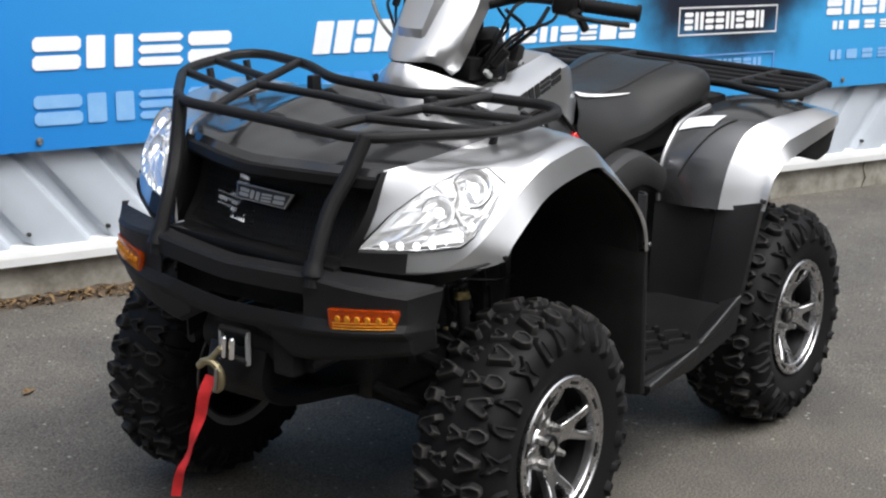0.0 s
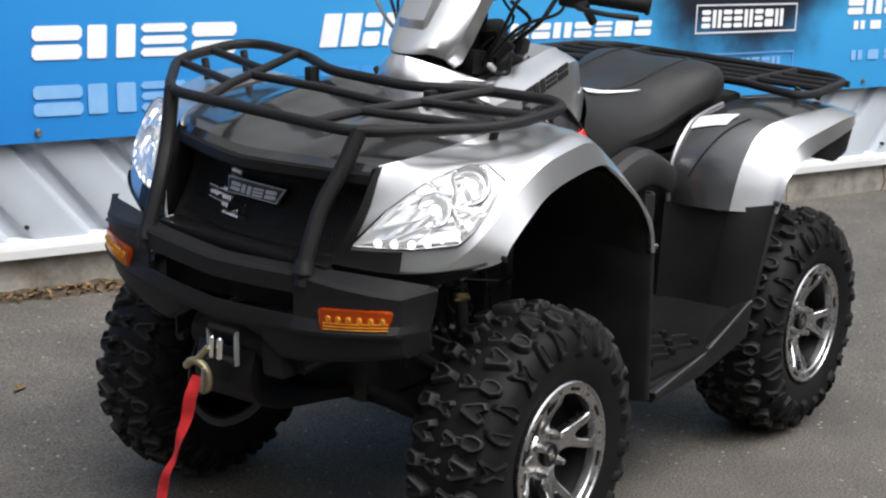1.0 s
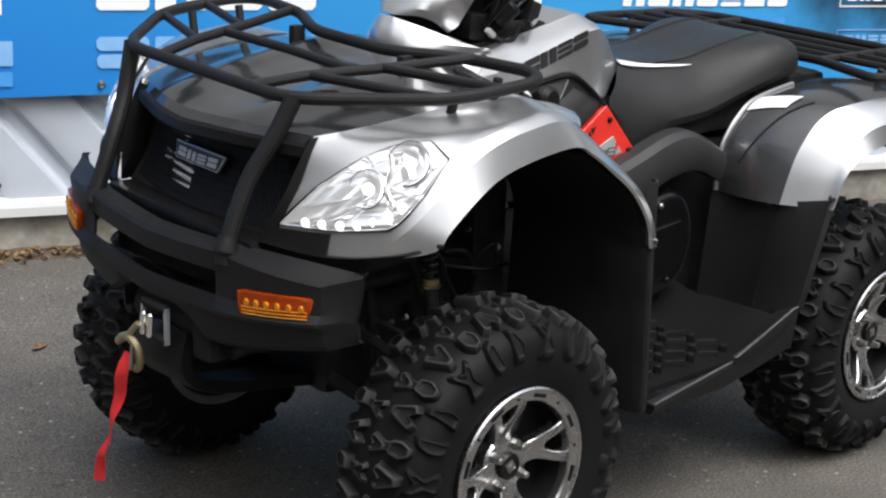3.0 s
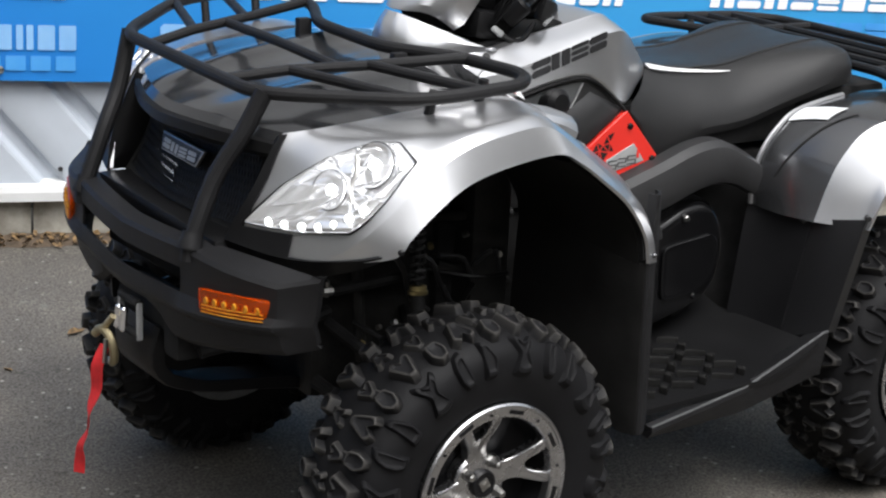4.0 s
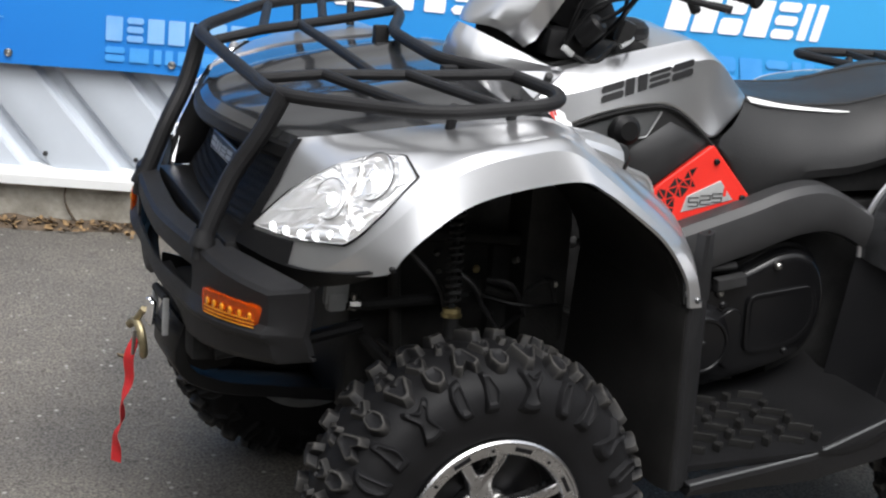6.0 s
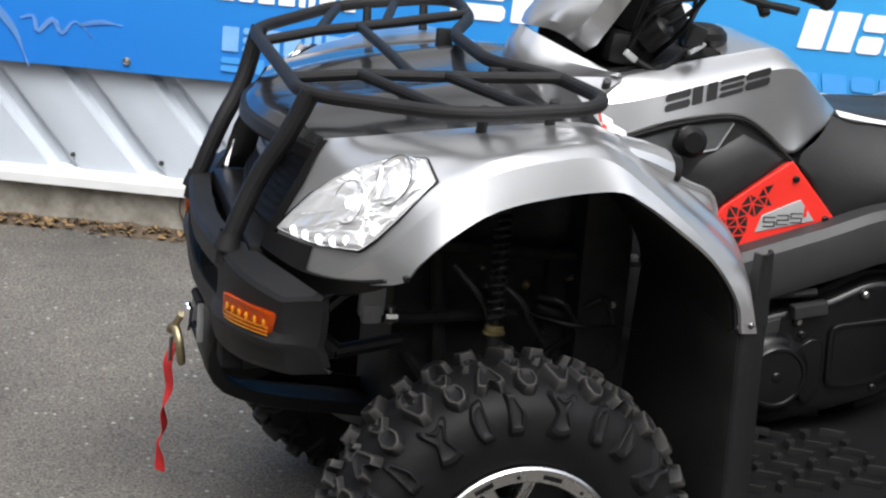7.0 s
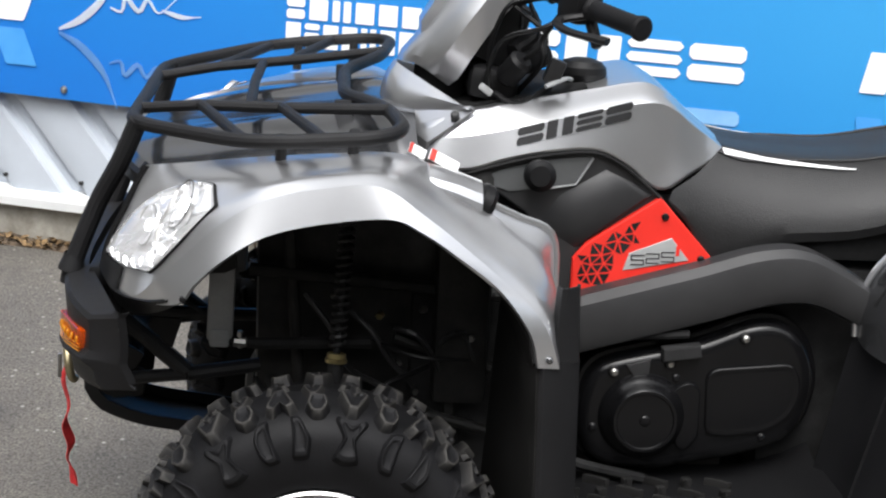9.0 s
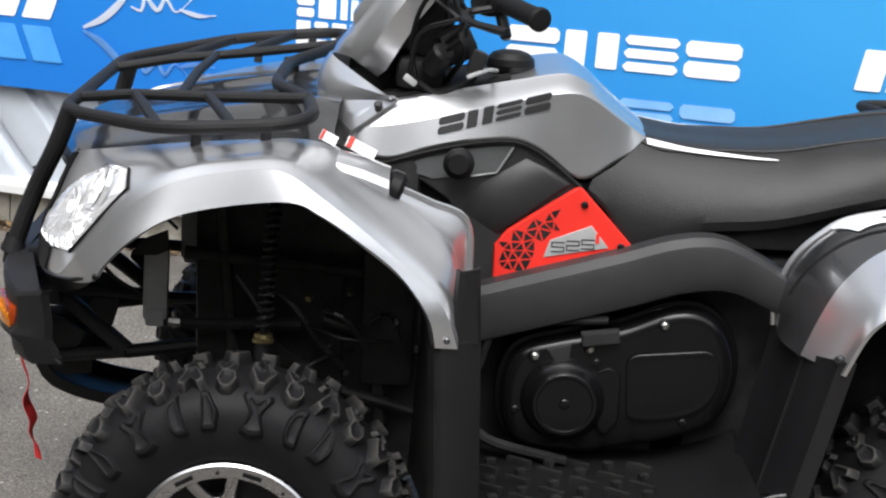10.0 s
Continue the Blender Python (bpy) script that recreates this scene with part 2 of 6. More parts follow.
def ground_z(x, y):
    q = WALL.inverted() @ Vector((x, y, 0))
    s = max(-7.0, min(9.0, q.x))
    f = max(0.0, min(1.0, (q.y + 2.0) / 2.0))
    return (0.112 - 0.0175 * s) * f * f * (3 - 2 * f)


def build_ground():
    m = bpy.data.materials.new("asphalt")
    m.use_nodes = True
    nt = m.node_tree
    n, ln = nt.nodes, nt.links
    p = n["Principled BSDF"]
    tc = n.new("ShaderNodeTexCoord")

    def noise_tex(scale, detail=4.0, rough=0.6):
        t = n.new("ShaderNodeTexNoise")
        t.inputs["Scale"].default_value = scale
        t.inputs["Detail"].default_value = detail
        t.inputs["Roughness"].default_value = rough
        ln.new(tc.outputs["Object"], t.inputs["Vector"])
        return t

    grain, patch, stain = noise_tex(160, 3), noise_tex(2.2, 6), noise_tex(7, 4)
    r1 = n.new("ShaderNodeValToRGB")
    r1.color_ramp.elements[0].position, r1.color_ramp.elements[1].position = 0.35, 0.72
    r1.color_ramp.elements[0].color, r1.color_ramp.elements[1].color = (0.045, 0.0415, 0.037, 1), (0.196, 0.181, 0.160, 1)
    ln.new(grain.outputs[0], r1.inputs[0])
    r2 = n.new("ShaderNodeValToRGB")
    r2.color_ramp.elements[0].position, r2.color_ramp.elements[1].position = 0.3, 0.7
    r2.color_ramp.elements[0].color, r2.color_ramp.elements[1].color = (0.62, 0.62, 0.63, 1), (1.24, 1.21, 1.15, 1)
    ln.new(patch.outputs[0], r2.inputs[0])
    mul = n.new("ShaderNodeMixRGB")
    mul.blend_type = "MULTIPLY"
    mul.inputs[0].default_value = 1.0
    ln.new(r1.outputs[0], mul.inputs[1])
    ln.new(r2.outputs[0], mul.inputs[2])
    r3 = n.new("ShaderNodeValToRGB")
    r3.color_ramp.elements[0].position, r3.color_ramp.elements[1].position = 0.68, 0.8
    r3.color_ramp.elements[0].color, r3.color_ramp.elements[1].color = (0, 0, 0, 1), (0.5, 0.5, 0.5, 1)
    ln.new(stain.outputs[0], r3.inputs[0])
    mix = n.new("ShaderNodeMixRGB")
    mix.inputs[2].default_value = (0.24, 0.235, 0.22, 1)
    ln.new(r3.outputs[0], mix.inputs[0])
    ln.new(mul.outputs[0], mix.inputs[1])
    chips = n.new("ShaderNodeTexVoronoi")
    chips.inputs["Scale"].default_value = 46.0
    ln.new(tc.outputs["Object"], chips.inputs["Vector"])
    small = n.new("ShaderNodeMapRange")
    small.inputs["From Min"].default_value, small.inputs["From Max"].default_value = 0.30, 0.16
    ln.new(chips.outputs["Distance"], small.inputs["Value"])
    some = n.new("ShaderNodeSeparateXYZ")
    ln.new(chips.outputs["Color"], some.inputs[0])
    rare = n.new("ShaderNodeMapRange")
    rare.inputs["From Min"].default_value, rare.inputs["From Max"].default_value = 0.86, 0.97
    ln.new(some.outputs[0], rare.inputs["Value"])
    both = n.new("ShaderNodeMath")
    both.operation = "MULTIPLY"
    ln.new(small.outputs[0], both.inputs[0])
    ln.new(rare.outputs[0], both.inputs[1])
    stone = n.new("ShaderNodeMixRGB")
    stone.inputs[2].default_value = (0.30, 0.285, 0.265, 1)
    ln.new(both.outputs[0], stone.inputs[0])
    ln.new(mix.outputs[0], stone.inputs[1])
    ln.new(stone.outputs[0], p.inputs["Base Color"])
    p.inputs["Roughness"].default_value = 0.85
    b = n.new("ShaderNodeBump")
    b.inputs["Strength"].default_value = 0.6
    b.inputs["Distance"].default_value = 0.004
    ln.new(grain.outputs[0], b.inputs["Height"])
    ln.new(b.outputs[0], p.inputs["Normal"])
    xs = [-2500, -400, -80, -25, -10] + [-6 + 0.25 * i for i in range(65)] + [14, 30, 80, 400, 2500]
    bm = grid([[(x, y, ground_z(x, y)) for x in xs] for y in [-2500, -400, -80, -25, -10] + [-6 + 0.25 * i for i in range(49)] + [10, 30, 80, 400, 2500]])
    tagged(part("ground", bm, m, None), "worn grey asphalt yard with pale stains", "ground", kind="structure")


build_ground()

M_PLINTH = mat("old_concrete", (0.15, 0.135, 0.11), 0.9, 0.0, 0.2, 9, 1.0, 45, color2=(0.40, 0.385, 0.34))
M_SOIL = mat("dark_soil", (0.035, 0.026, 0.018), 0.95, 0.0, 0.3, 30, 1.0, 90, color2=(0.12, 0.085, 0.055))
M_CLAD = mat("white_sheet_metal", (0.50, 0.545, 0.605), 0.38, 0.0, 0.06, 3, 0.03, 200)
M_FLASH = mat("white_flashing", (0.74, 0.75, 0.75), 0.4, 0.0, 0.06, 6)
M_RENDER = mat("wall_render", (0.30, 0.305, 0.31), 0.8, 0.0, 0.06, 4, 0.2, 80)


def put(bm):
    bmesh.ops.transform(bm, matrix=WALL, verts=bm.verts)
    return bm


def build_wall():
    bm = bmesh.new()
    box(bm, (1.5, 0.20, 2.6), (17, 0.24, 4.8))
    wall = tagged(part("wall_north", put(bm), M_RENDER, None, smooth=False), "white sheet-metal clad shop wall on a concrete base", "wall", kind="structure")
    # concrete base in cast lengths with rough edges
    rng = random.Random(3)
    s = -7.0
    while s < 9.5:
        w = rng.uniform(0.9, 1.5)
        rows = []
        for k in range(9):
            z = -0.15 + 0.395 * k / 8
            rows.append([(s + w * i / 14, 0.014 + 0.012 * noise.noise(Vector(((s + i * 0.1) * 6, z * 9, 1))) + 0.006 * noise.noise(Vector(((s + i * 0.1) * 17, z * 25, 4))) + (0.008 if i in (0, 14) else 0), z) for i in range(15)])
        bm = thick(grid(rows), 0.1)
        part("plinth_block", put(bm), M_PLINTH, wall)
        # a jagged crack across the block
        at, line = s + w * rng.uniform(0.25, 0.75), []
        for k in range(9):
            at += rng.uniform(-0.022, 0.022)
            line.append((at, 0.004, 0.02 + 0.225 * k / 8))
        part("plinth_crack", put(tube(bmesh.new(), line, [rng.uniform(0.0015, 0.0045) for _ in line], 5)), M_SOIL, wall)
        s += w + 0.008
    # white flashing along the foot of the cladding
    prof = [(0.03, 0.25), (-0.022, 0.247), (-0.024, 0.275), (-0.02, 0.296), (0.03, 0.31)]
    bm = grid([[(-7, a, b) for a, b in prof], [(9.5, a, b) for a, b in prof]])
    part("flashing", put(thick(bm, 0.003)), M_FLASH, wall, smooth=False)
    # profiled sheets with slanting grooves
    for lo, hi, lean in ((-7.0, 2.2, 0.85), (2.2, 9.5, -0.8)):
        k = 0
        s0 = lo - 1.0
        while s0 < hi + 1.0:
            base = -0.123 - 0.28 * 30 + 0.28 * k
            k += 1
            s0 = base
            if not lo < base < hi - 0.2:
                continue
            rows = []
            for z in (0.285, 0.42, 0.56, 0.72):
                sh = lean * (0.34 - z)
                rows.append([(base + sh + a, b, z) for a, b in ((0, 0), (0.012, 0.004), (0.026, 0.026), (0.034, 0.03), (0.076, 0.03), (0.084, 0.026), (0.098, 0.004), (0.11, 0), (0.195, -0.001), (0.28, 0))])
            part("cladding_panel", put(thick(grid(rows), 0.002)), M_CLAD, wall)
    for lo, hi in ((-7, 2.0), (3.6, 9.3)):
        k = math.ceil((lo + 0.017) / 0.28)
        while -0.017 + 0.28 * k < hi:
            bm = bmesh.new()
            rod(bm, (-0.017 + 0.28 * k, 0.01, 0.347), (-0.017 + 0.28 * k, -0.012, 0.347), 0.008, 8, 0.003)
            part("cladding_screw", put(bm), M_GREY, wall)
            k += 1


build_wall()


# unseen walls, added to block the low sky and darken reflections on the bike
def build_unseen_walls():
    m = mat("unseen_wall", (0.13, 0.13, 0.115), 0.9, 0.0, 0.3, 0.6, 0.3, 20)
    for name, c, size in (("wall_south", (1.0, -13.0, 3.2), (40, 0.3, 7.0)), ("wall_west", (-9.0, -3.0, 3.2), (0.3, 24, 7.0)), ("wall_east", (18.0, -3.0, 3.2), (0.3, 24, 7.0))):
        bm = box(bmesh.new(), c, size)
        tagged(part(name, bm, m, None, smooth=False), "plain dark unseen wall added to darken reflections", "wall", kind="structure")


build_unseen_walls()


# ---- banner ----
def banner_mat():
    m = bpy.data.materials.new("banner_print")
    m.use_nodes = True
    nt = m.node_tree
    n, ln = nt.nodes, nt.links
    p = n["Principled BSDF"]
    tc = n.new("ShaderNodeTexCoord")
    sep = n.new("ShaderNodeSeparateXYZ")
    ln.new(tc.outputs["Object"], sep.inputs[0])

    def span(sock, a, b):
        r = n.new("ShaderNodeMapRange")
        r.interpolation_type = "SMOOTHSTEP"
        r.inputs["From Min"].default_value, r.inputs["From Max"].default_value = a, b
        ln.new(sock, r.inputs["Value"])
        return r.outputs[0]

    def mixed(fac, a, b):
        x = n.new("ShaderNodeMixRGB")
        ln.new(fac, x.inputs[0])
        for i, c in ((1, a), (2, b)):
            if isinstance(c, tuple):
                x.inputs[i].default_value = (*c, 1)
            else:
                ln.new(c, x.inputs[i])
        return x.outputs[0]

    base = mixed(span(sep.outputs[0], -1.8, 2.4), (0.013, 0.205, 0.64), (0.052, 0.37, 0.73))
    base = mixed(span(sep.outputs[2], 0.60, 1.15), mixed(span(sep.outputs[0], -1.8, 2.4), (0.010, 0.165, 0.59), (0.036, 0.31, 0.68)), base)
    # the dark printed cloud about one of the adverts
    off = n.new("ShaderNodeVectorMath")
    off.operation = "SUBTRACT"
    off.inputs[1].default_value = (3.15, 0.0, 1.12)
    ln.new(tc.outputs["Object"], off.inputs[0])
    sc = n.new("ShaderNodeVectorMath")
    sc.operation = "MULTIPLY"
    sc.inputs[1].default_value = (1.35, 0.0, 2.3)
    ln.new(off.outputs[0], sc.inputs[0])
    ns = n.new("ShaderNodeTexNoise")
    ns.inputs["Scale"].default_value = 3.0
    ns.inputs["Detail"].default_value = 5
    ln.new(tc.outputs["Object"], ns.inputs["Vector"])
    length = n.new("ShaderNodeVectorMath")
    length.operation = "LENGTH"
    ln.new(sc.outputs[0], length.inputs[0])
    add = n.new("ShaderNodeMath")
    add.operation = "ADD"
    ln.new(length.outputs["Value"], add.inputs[0])
    ln.new(ns.outputs[0], add.inputs[1])
    base = mixed(span(add.outputs[0], 0.95, 1.5), (0.012, 0.016, 0.03), base)
    ln.new(base, p.inputs["Base Color"])
    p.inputs["Roughness"].default_value = 0.38
    wob = n.new("ShaderNodeTexNoise")
    wob.inputs["Scale"].default_value = 5.0
    ln.new(tc.outputs["Object"], wob.inputs["Vector"])
    b = n.new("ShaderNodeBump")
    b.inputs["Strength"].default_value = 0.15
    b.inputs["Distance"].default_value = 0.02
    ln.new(wob.outputs[0], b.inputs["Height"])
    ln.new(b.outputs[0], p.inputs["Normal"])
    return m


M_PRINT = mat("banner_white", (0.90, 0.92, 0.93), 0.4, 0.0, 0.02, 6)
M_FADE = mat("banner_faded", (0.16, 0.40, 0.78), 0.4, 0.0, 0.2, 4, color2=(0.30, 0.55, 0.85))
M_FADE2 = mat("banner_faint", (0.05, 0.30, 0.74), 0.4, 0.0, 0.12, 4, color2=(0.09, 0.37, 0.80))


def block(w, h, kind, slant=0.0, flip=False):
    """Plain slabs and bars with rounded ends, as four-cornered pieces."""
    r = 0.11 * min(w, h)
    quads = []

    def bar(x0, y0, x1, y1, r):
        r = min(r, 0.49 * (x1 - x0), 0.49 * (y1 - y0))
        quads.append([(x0, y0 + r), (x1, y0 + r), (x1, y1 - r), (x0, y1 - r)])
        quads.append([(x0 + r, y0), (x1 - r, y0), (x1, y0 + r), (x0, y0 + r)])
        quads.append([(x0, y1 - r), (x1, y1 - r), (x1 - r, y1), (x0 + r, y1)])

    if kind == "solid":
        bar(0, 0, w, h, r * 0.4)
    elif kind == "pair":
        bar(0, 0, w, 0.44 * h, r)
        bar(0, 0.56 * h, w, h, r)
    elif kind == "triple":
        for k in range(3):
            bar(0, (0.37 * k) * h, w, (0.37 * k + 0.26) * h, r)
    elif kind == "posts":
        bar(0, 0, 0.4 * w, h, r * 0.4)
        bar(0.6 * w, 0, w, h, r * 0.4)
    out = []
    for q in quads:
        if flip:
            q = [(x, h - y) for x, y in q]
        out.append([(x + slant * (y if not flip else h - y), y) for x, y in q])
    return out


def build_banner():
    top = 1.75
    rows = []
    for k in range(14):
        z = 0.63 + (top - 0.63) * k / 13
        rows.append([(-3.6 + 10.6 * i / 60, -0.042 + 0.0012 * noise.noise(Vector((i * 0.35, z * 2, 5))), z + (0.004 * noise.noise(Vector((i * 0.5, 0, 2))) if k == 0 else 0)) for i in range(61)])
    bm = thick(grid(rows), 0.003)
    ob = part("advertising_banner", bm, banner_mat(), None)
    ob.matrix_world = WALL
    tagged(ob, "blue printed vinyl banner with white adverts on the wall", "banner")
    m = Matrix(((1, 0, 0, 0), (0, 0, -1, -0.0458), (0, 1, 0, 0), (0, 0, 0, 1)))

    def blocks(s, z, w, h, kinds, material, gap=0.12, slant=0.0, flip=False, lift=0.0):
        step = w / len(kinds)
        for i, kind in enumerate(kinds):
            bm = bmesh.new()
            for q in block(step * (1 - gap), h, kind, slant, flip):
                vs = [bm.verts.new((s + i * step + x, z + y, lift)) for x, y in q]
                bm.faces.new(vs)
            bmesh.ops.remove_doubles(bm, verts=bm.verts, dist=1e-5)
            bmesh.ops.solidify(bm, geom=bm.faces[:], thickness=0.0006)
            bmesh.ops.transform(bm, matrix=m, verts=bm.verts)
            part("printed_mark", bm, material, ob, smooth=False)

    name4 = ("pair", "posts", "triple", "pair")
    blocks(0.0, 0.893, 0.735, 0.108, name4, M_PRINT, 0.1, 0.03)
    blocks(0.0, 0.713, 0.735, 0.098, name4, M_FADE, 0.1, 0.03, True)
    name6 = ("solid", "solid", "pair", "solid", "triple", "posts")
    blocks(1.045, 0.903, 0.52, 0.118, name6, M_PRINT, 0.16, 0.18)
    blocks(1.045, 0.728, 0.52, 0.105, name6, M_FADE2, 0.16, 0.18, True)
    name7 = ("posts", "pair", "posts", "pair", "triple", "solid", "pair")
    blocks(1.885, 0.907, 0.74, 0.062, name7, M_PRINT, 0.14, 0.1)
    blocks(1.885, 0.81, 0.74, 0.055, name7, M_FADE2, 0.14, 0.1, True)
    # boxed advert
    for mat_, z0, flip in ((M_PRINT, 0.904, False), (M_FADE, 0.735, True)):
        h = 0.124 if not flip else 0.085
        bm = bmesh.new()
        for a, b, c, d in ((2.86, z0, 3.47, z0 + 0.008), (2.86, z0 + h - 0.008, 3.47, z0 + h), (2.86, z0 + 0.008, 2.868, z0 + h - 0.008), (3.462, z0 + 0.008, 3.47, z0 + h - 0.008)):
            bm.faces.new([bm.verts.new((x, y, 0)) for x, y in ((a, b), (c, b), (c, d), (a, d))])
        bmesh.ops.solidify(bm, geom=bm.faces[:], thickness=0.0006)
        bmesh.ops.transform(bm, matrix=m, verts=bm.verts)
        part("printed_frame", bm, mat_, ob, smooth=False)
        blocks(2.895, z0 + 0.024, 0.50, h - 0.048, ("triple", "posts", "triple", "triple", "posts", "triple", "pair", "posts"), mat_, 0.18, 0.0, flip)
    blocks(3.80, 0.97, 0.62, 0.07, ("pair", "posts", "pair", "posts", "pair"), M_PRINT, 0.14)
    blocks(3.85, 0.902, 0.56, 0.04, ("posts", "solid", "pair", "triple", "triple"), M_PRINT, 0.34)
    blocks(3.85, 0.762, 0.56, 0.045, ("posts", "solid", "pair", "triple", "triple"), M_FADE, 0.34, 0, True)
    # two-line advert and its faded mirror
    blocks(-0.70, 0.965, 0.45, 0.065, ("pair", "solid", "posts", "solid", "solid", "solid"), M_PRINT, 0.2)
    blocks(-0.70, 0.878, 0.43, 0.075, ("solid", "triple", "solid", "solid", "posts", "solid", "solid"), M_PRINT, 0.2)
    blocks(-0.68, 0.725, 0.44, 0.075, ("solid", "triple", "solid", "solid", "posts", "solid", "solid"), M_FADE, 0.2, 0, True)
    blocks(-0.68, 0.662, 0.44, 0.045, ("pair", "solid", "posts", "solid", "solid", "solid"), M_FADE2, 0.2, 0, True)
    # slanted advert further along
    blocks(-2.0, 0.875, 0.42, 0.16, ("posts", "solid", "solid"), M_PRINT, 0.2, 0.4)
    blocks(-2.0, 0.73, 0.42, 0.12, ("posts", "solid", "solid"), M_FADE2, 0.2, 0.4, True)

    # a brush-stroke emblem: swept strokes, and the same mirrored and faded below
    def stroke(pts, wid, material):
        c = spline([(x, y, 0) for x, y in pts], 26)
        rows = []
        for i, q in enumerate(c):
            a, b = c[max(0, i - 1)], c[min(len(c) - 1, i + 1)]
            t = (b - a).normalized()
            nrm = Vector((-t.y, t.x, 0))
            u = i / (len(c) - 1)
            w = wid * (0.25 + math.sin(math.pi * min(1, u * 1.15 + 0.05)) * 0.75)
            rows.append([q - nrm * w, q + nrm * w])
        bm = grid(rows)
        bmesh.ops.solidify(bm, geom=bm.faces[:], thickness=0.0006)
        bmesh.ops.transform(bm, matrix=m, verts=bm.verts)
        part("printed_stroke", bm, material, ob, smooth=False)

    def emblem(f, material):
        stroke([(-1.48, f(0.86)), (-1.40, f(0.90)), (-1.32, f(0.98)), (-1.27, f(1.09))], 0.013, material)
        stroke([(-1.30, f(0.945)), (-1.26, f(0.935)), (-1.245, f(0.98)), (-1.20, f(0.94)), (-1.17, f(0.98)), (-1.13, f(0.94)), (-1.07, f(0.99))], 0.008, material)
        stroke([(-1.12, f(0.95)), (-1.05, f(0.935)), (-0.985, f(0.94))], 0.008, material)

    emblem(lambda z: z, M_PRINT)
    emblem(lambda z: 1.71 - z, M_FADE)
    # eyelets and their screws along the lower hem
    for i in range(-6, 13):
        bm = bmesh.new()
        c = (0.015 + 0.492 * i, -0.0465, 0.663)
        lathe(bm, [(0, 0.005), (0.003, 0.006), (0.004, 0.009), (0.003, 0.012), (0, 0.013)], axis(c, (c[0], -1, c[2])), 14)
        rod(bm, (c[0], -0.0455, c[2]), (c[0], -0.0525, c[2]), 0.0055, 8, 0.002)
        part("eyelet", bm, M_STEEL, ob, "zinc eyelet")


build_banner()


def build_leaves():
    rng = random.Random(8)
    m = mat("dead_leaf", (0.045, 0.028, 0.014), 0.8, 0.0, 0.4, 50, color2=(0.30, 0.19, 0.085))
    # low uneven bank of soil in the corner of wall and yard
    rows = []
    for i in range(260):
        sx = -3.6 + 4.3 * i / 259
        row = []
        for k, f in enumerate((0.0, 0.35, 0.7, 1.0)):
            q = WALL @ Vector((sx, 0.012 - f * (0.060 + 0.035 * noise.noise(Vector((sx * 4, 3, 0)))), 0))
            lump = (0.020 * (1 - f) ** 1.3 * (1 + 0.9 * noise.noise(Vector((sx * 11, f * 3, 7))))) if k < 3 else -0.004
            row.append((q.x, q.y, ground_z(q.x, q.y) + lump + 0.003))
        rows.append(row)
    tagged(part("soil_bank", grid(rows), M_SOIL, None), "dark soil and grit swept along the foot of the wall", "soil", kind="stuff")
    bm = bmesh.new()
    for i in range(1000):
        s, nn = rng.uniform(-3.5, 0.6), -abs(rng.gauss(0, 0.034)) - 0.004
        q = WALL @ Vector((s, nn, 0))
        z = ground_z(q.x, q.y) + rng.uniform(0.003, 0.010) + 0.018 * max(0.0, 1 + nn / 0.05)
        r = rng.uniform(0.005, 0.017)
        a, tilt = rng.uniform(0, 6.28), rng.uniform(-0.5, 0.5)
        rot = Euler((tilt, rng.uniform(-0.6, 0.6), a)).to_matrix()
        pts = [(-r, 0, 0), (-0.3 * r, 0.55 * r, 0.002), (0.6 * r, 0.4 * r, 0.003), (1.1 * r, 0, 0), (0.5 * r, -0.45 * r, 0.004), (-0.4 * r, -0.5 * r, 0.001)]
        bm.faces.new([bm.verts.new(rot @ Vector(p) + Vector((q.x, q.y, z + 0.3 * r))) for p in pts])
    tagged(part("leaf_litter", bm, m, None), "dry brown leaves lying along the foot of the wall", "leaves", kind="stuff")

    for x, y, r, a in ((-0.03, 1.19, 0.030, 0.4), (-0.27, 1.05, 0.016, 1.9), (-1.05, 0.62, 0.014, 0.9)):
        rot = Euler((0.15, 0.1, a)).to_matrix()
        pts = [(-r, 0, 0), (-0.5 * r, 0.35 * r, 0.2 * r), (0.2 * r, 0.45 * r, 0.3 * r), (0.8 * r, 0.2 * r, 0.1 * r), (1.2 * r, 0, 0.2 * r), (0.7 * r, -0.25 * r, 0.1 * r), (0.1 * r, -0.4 * r, 0.2 * r), (-0.6 * r, -0.3 * r, 0.1 * r)]
        bm = bmesh.new()
        mid = bm.verts.new(Vector((x, y, ground_z(x, y) + 0.004)))
        rim = [bm.verts.new(rot @ Vector(p) + Vector((x, y, ground_z(x, y) + 0.004))) for p in pts]
        for k in range(8):
            bm.faces.new((mid, rim[k], rim[(k + 1) % 8]))
        tagged(part("fallen_leaf", shell(bm, 0.0008), m, None), "dry tan leaf lying on the asphalt", "leaf", "leaves on the asphalt")


build_leaves()


# ---- the quad bike: x towards its rear, y to its right, front axle at x = 0 ----
quad = tagged(new("quad_bike"), "silver and black quad bike with chrome-faced alloy wheels on asphalt", "quad bike")
quad.location = (0, -0.015, 0)
LR = (-1, 1)
LEAN = 0.045  # the yard rises towards the wall, so the bike leans by this angle


def my(pts, s):
    return [(x, s * y, z) for x, y, z in pts]


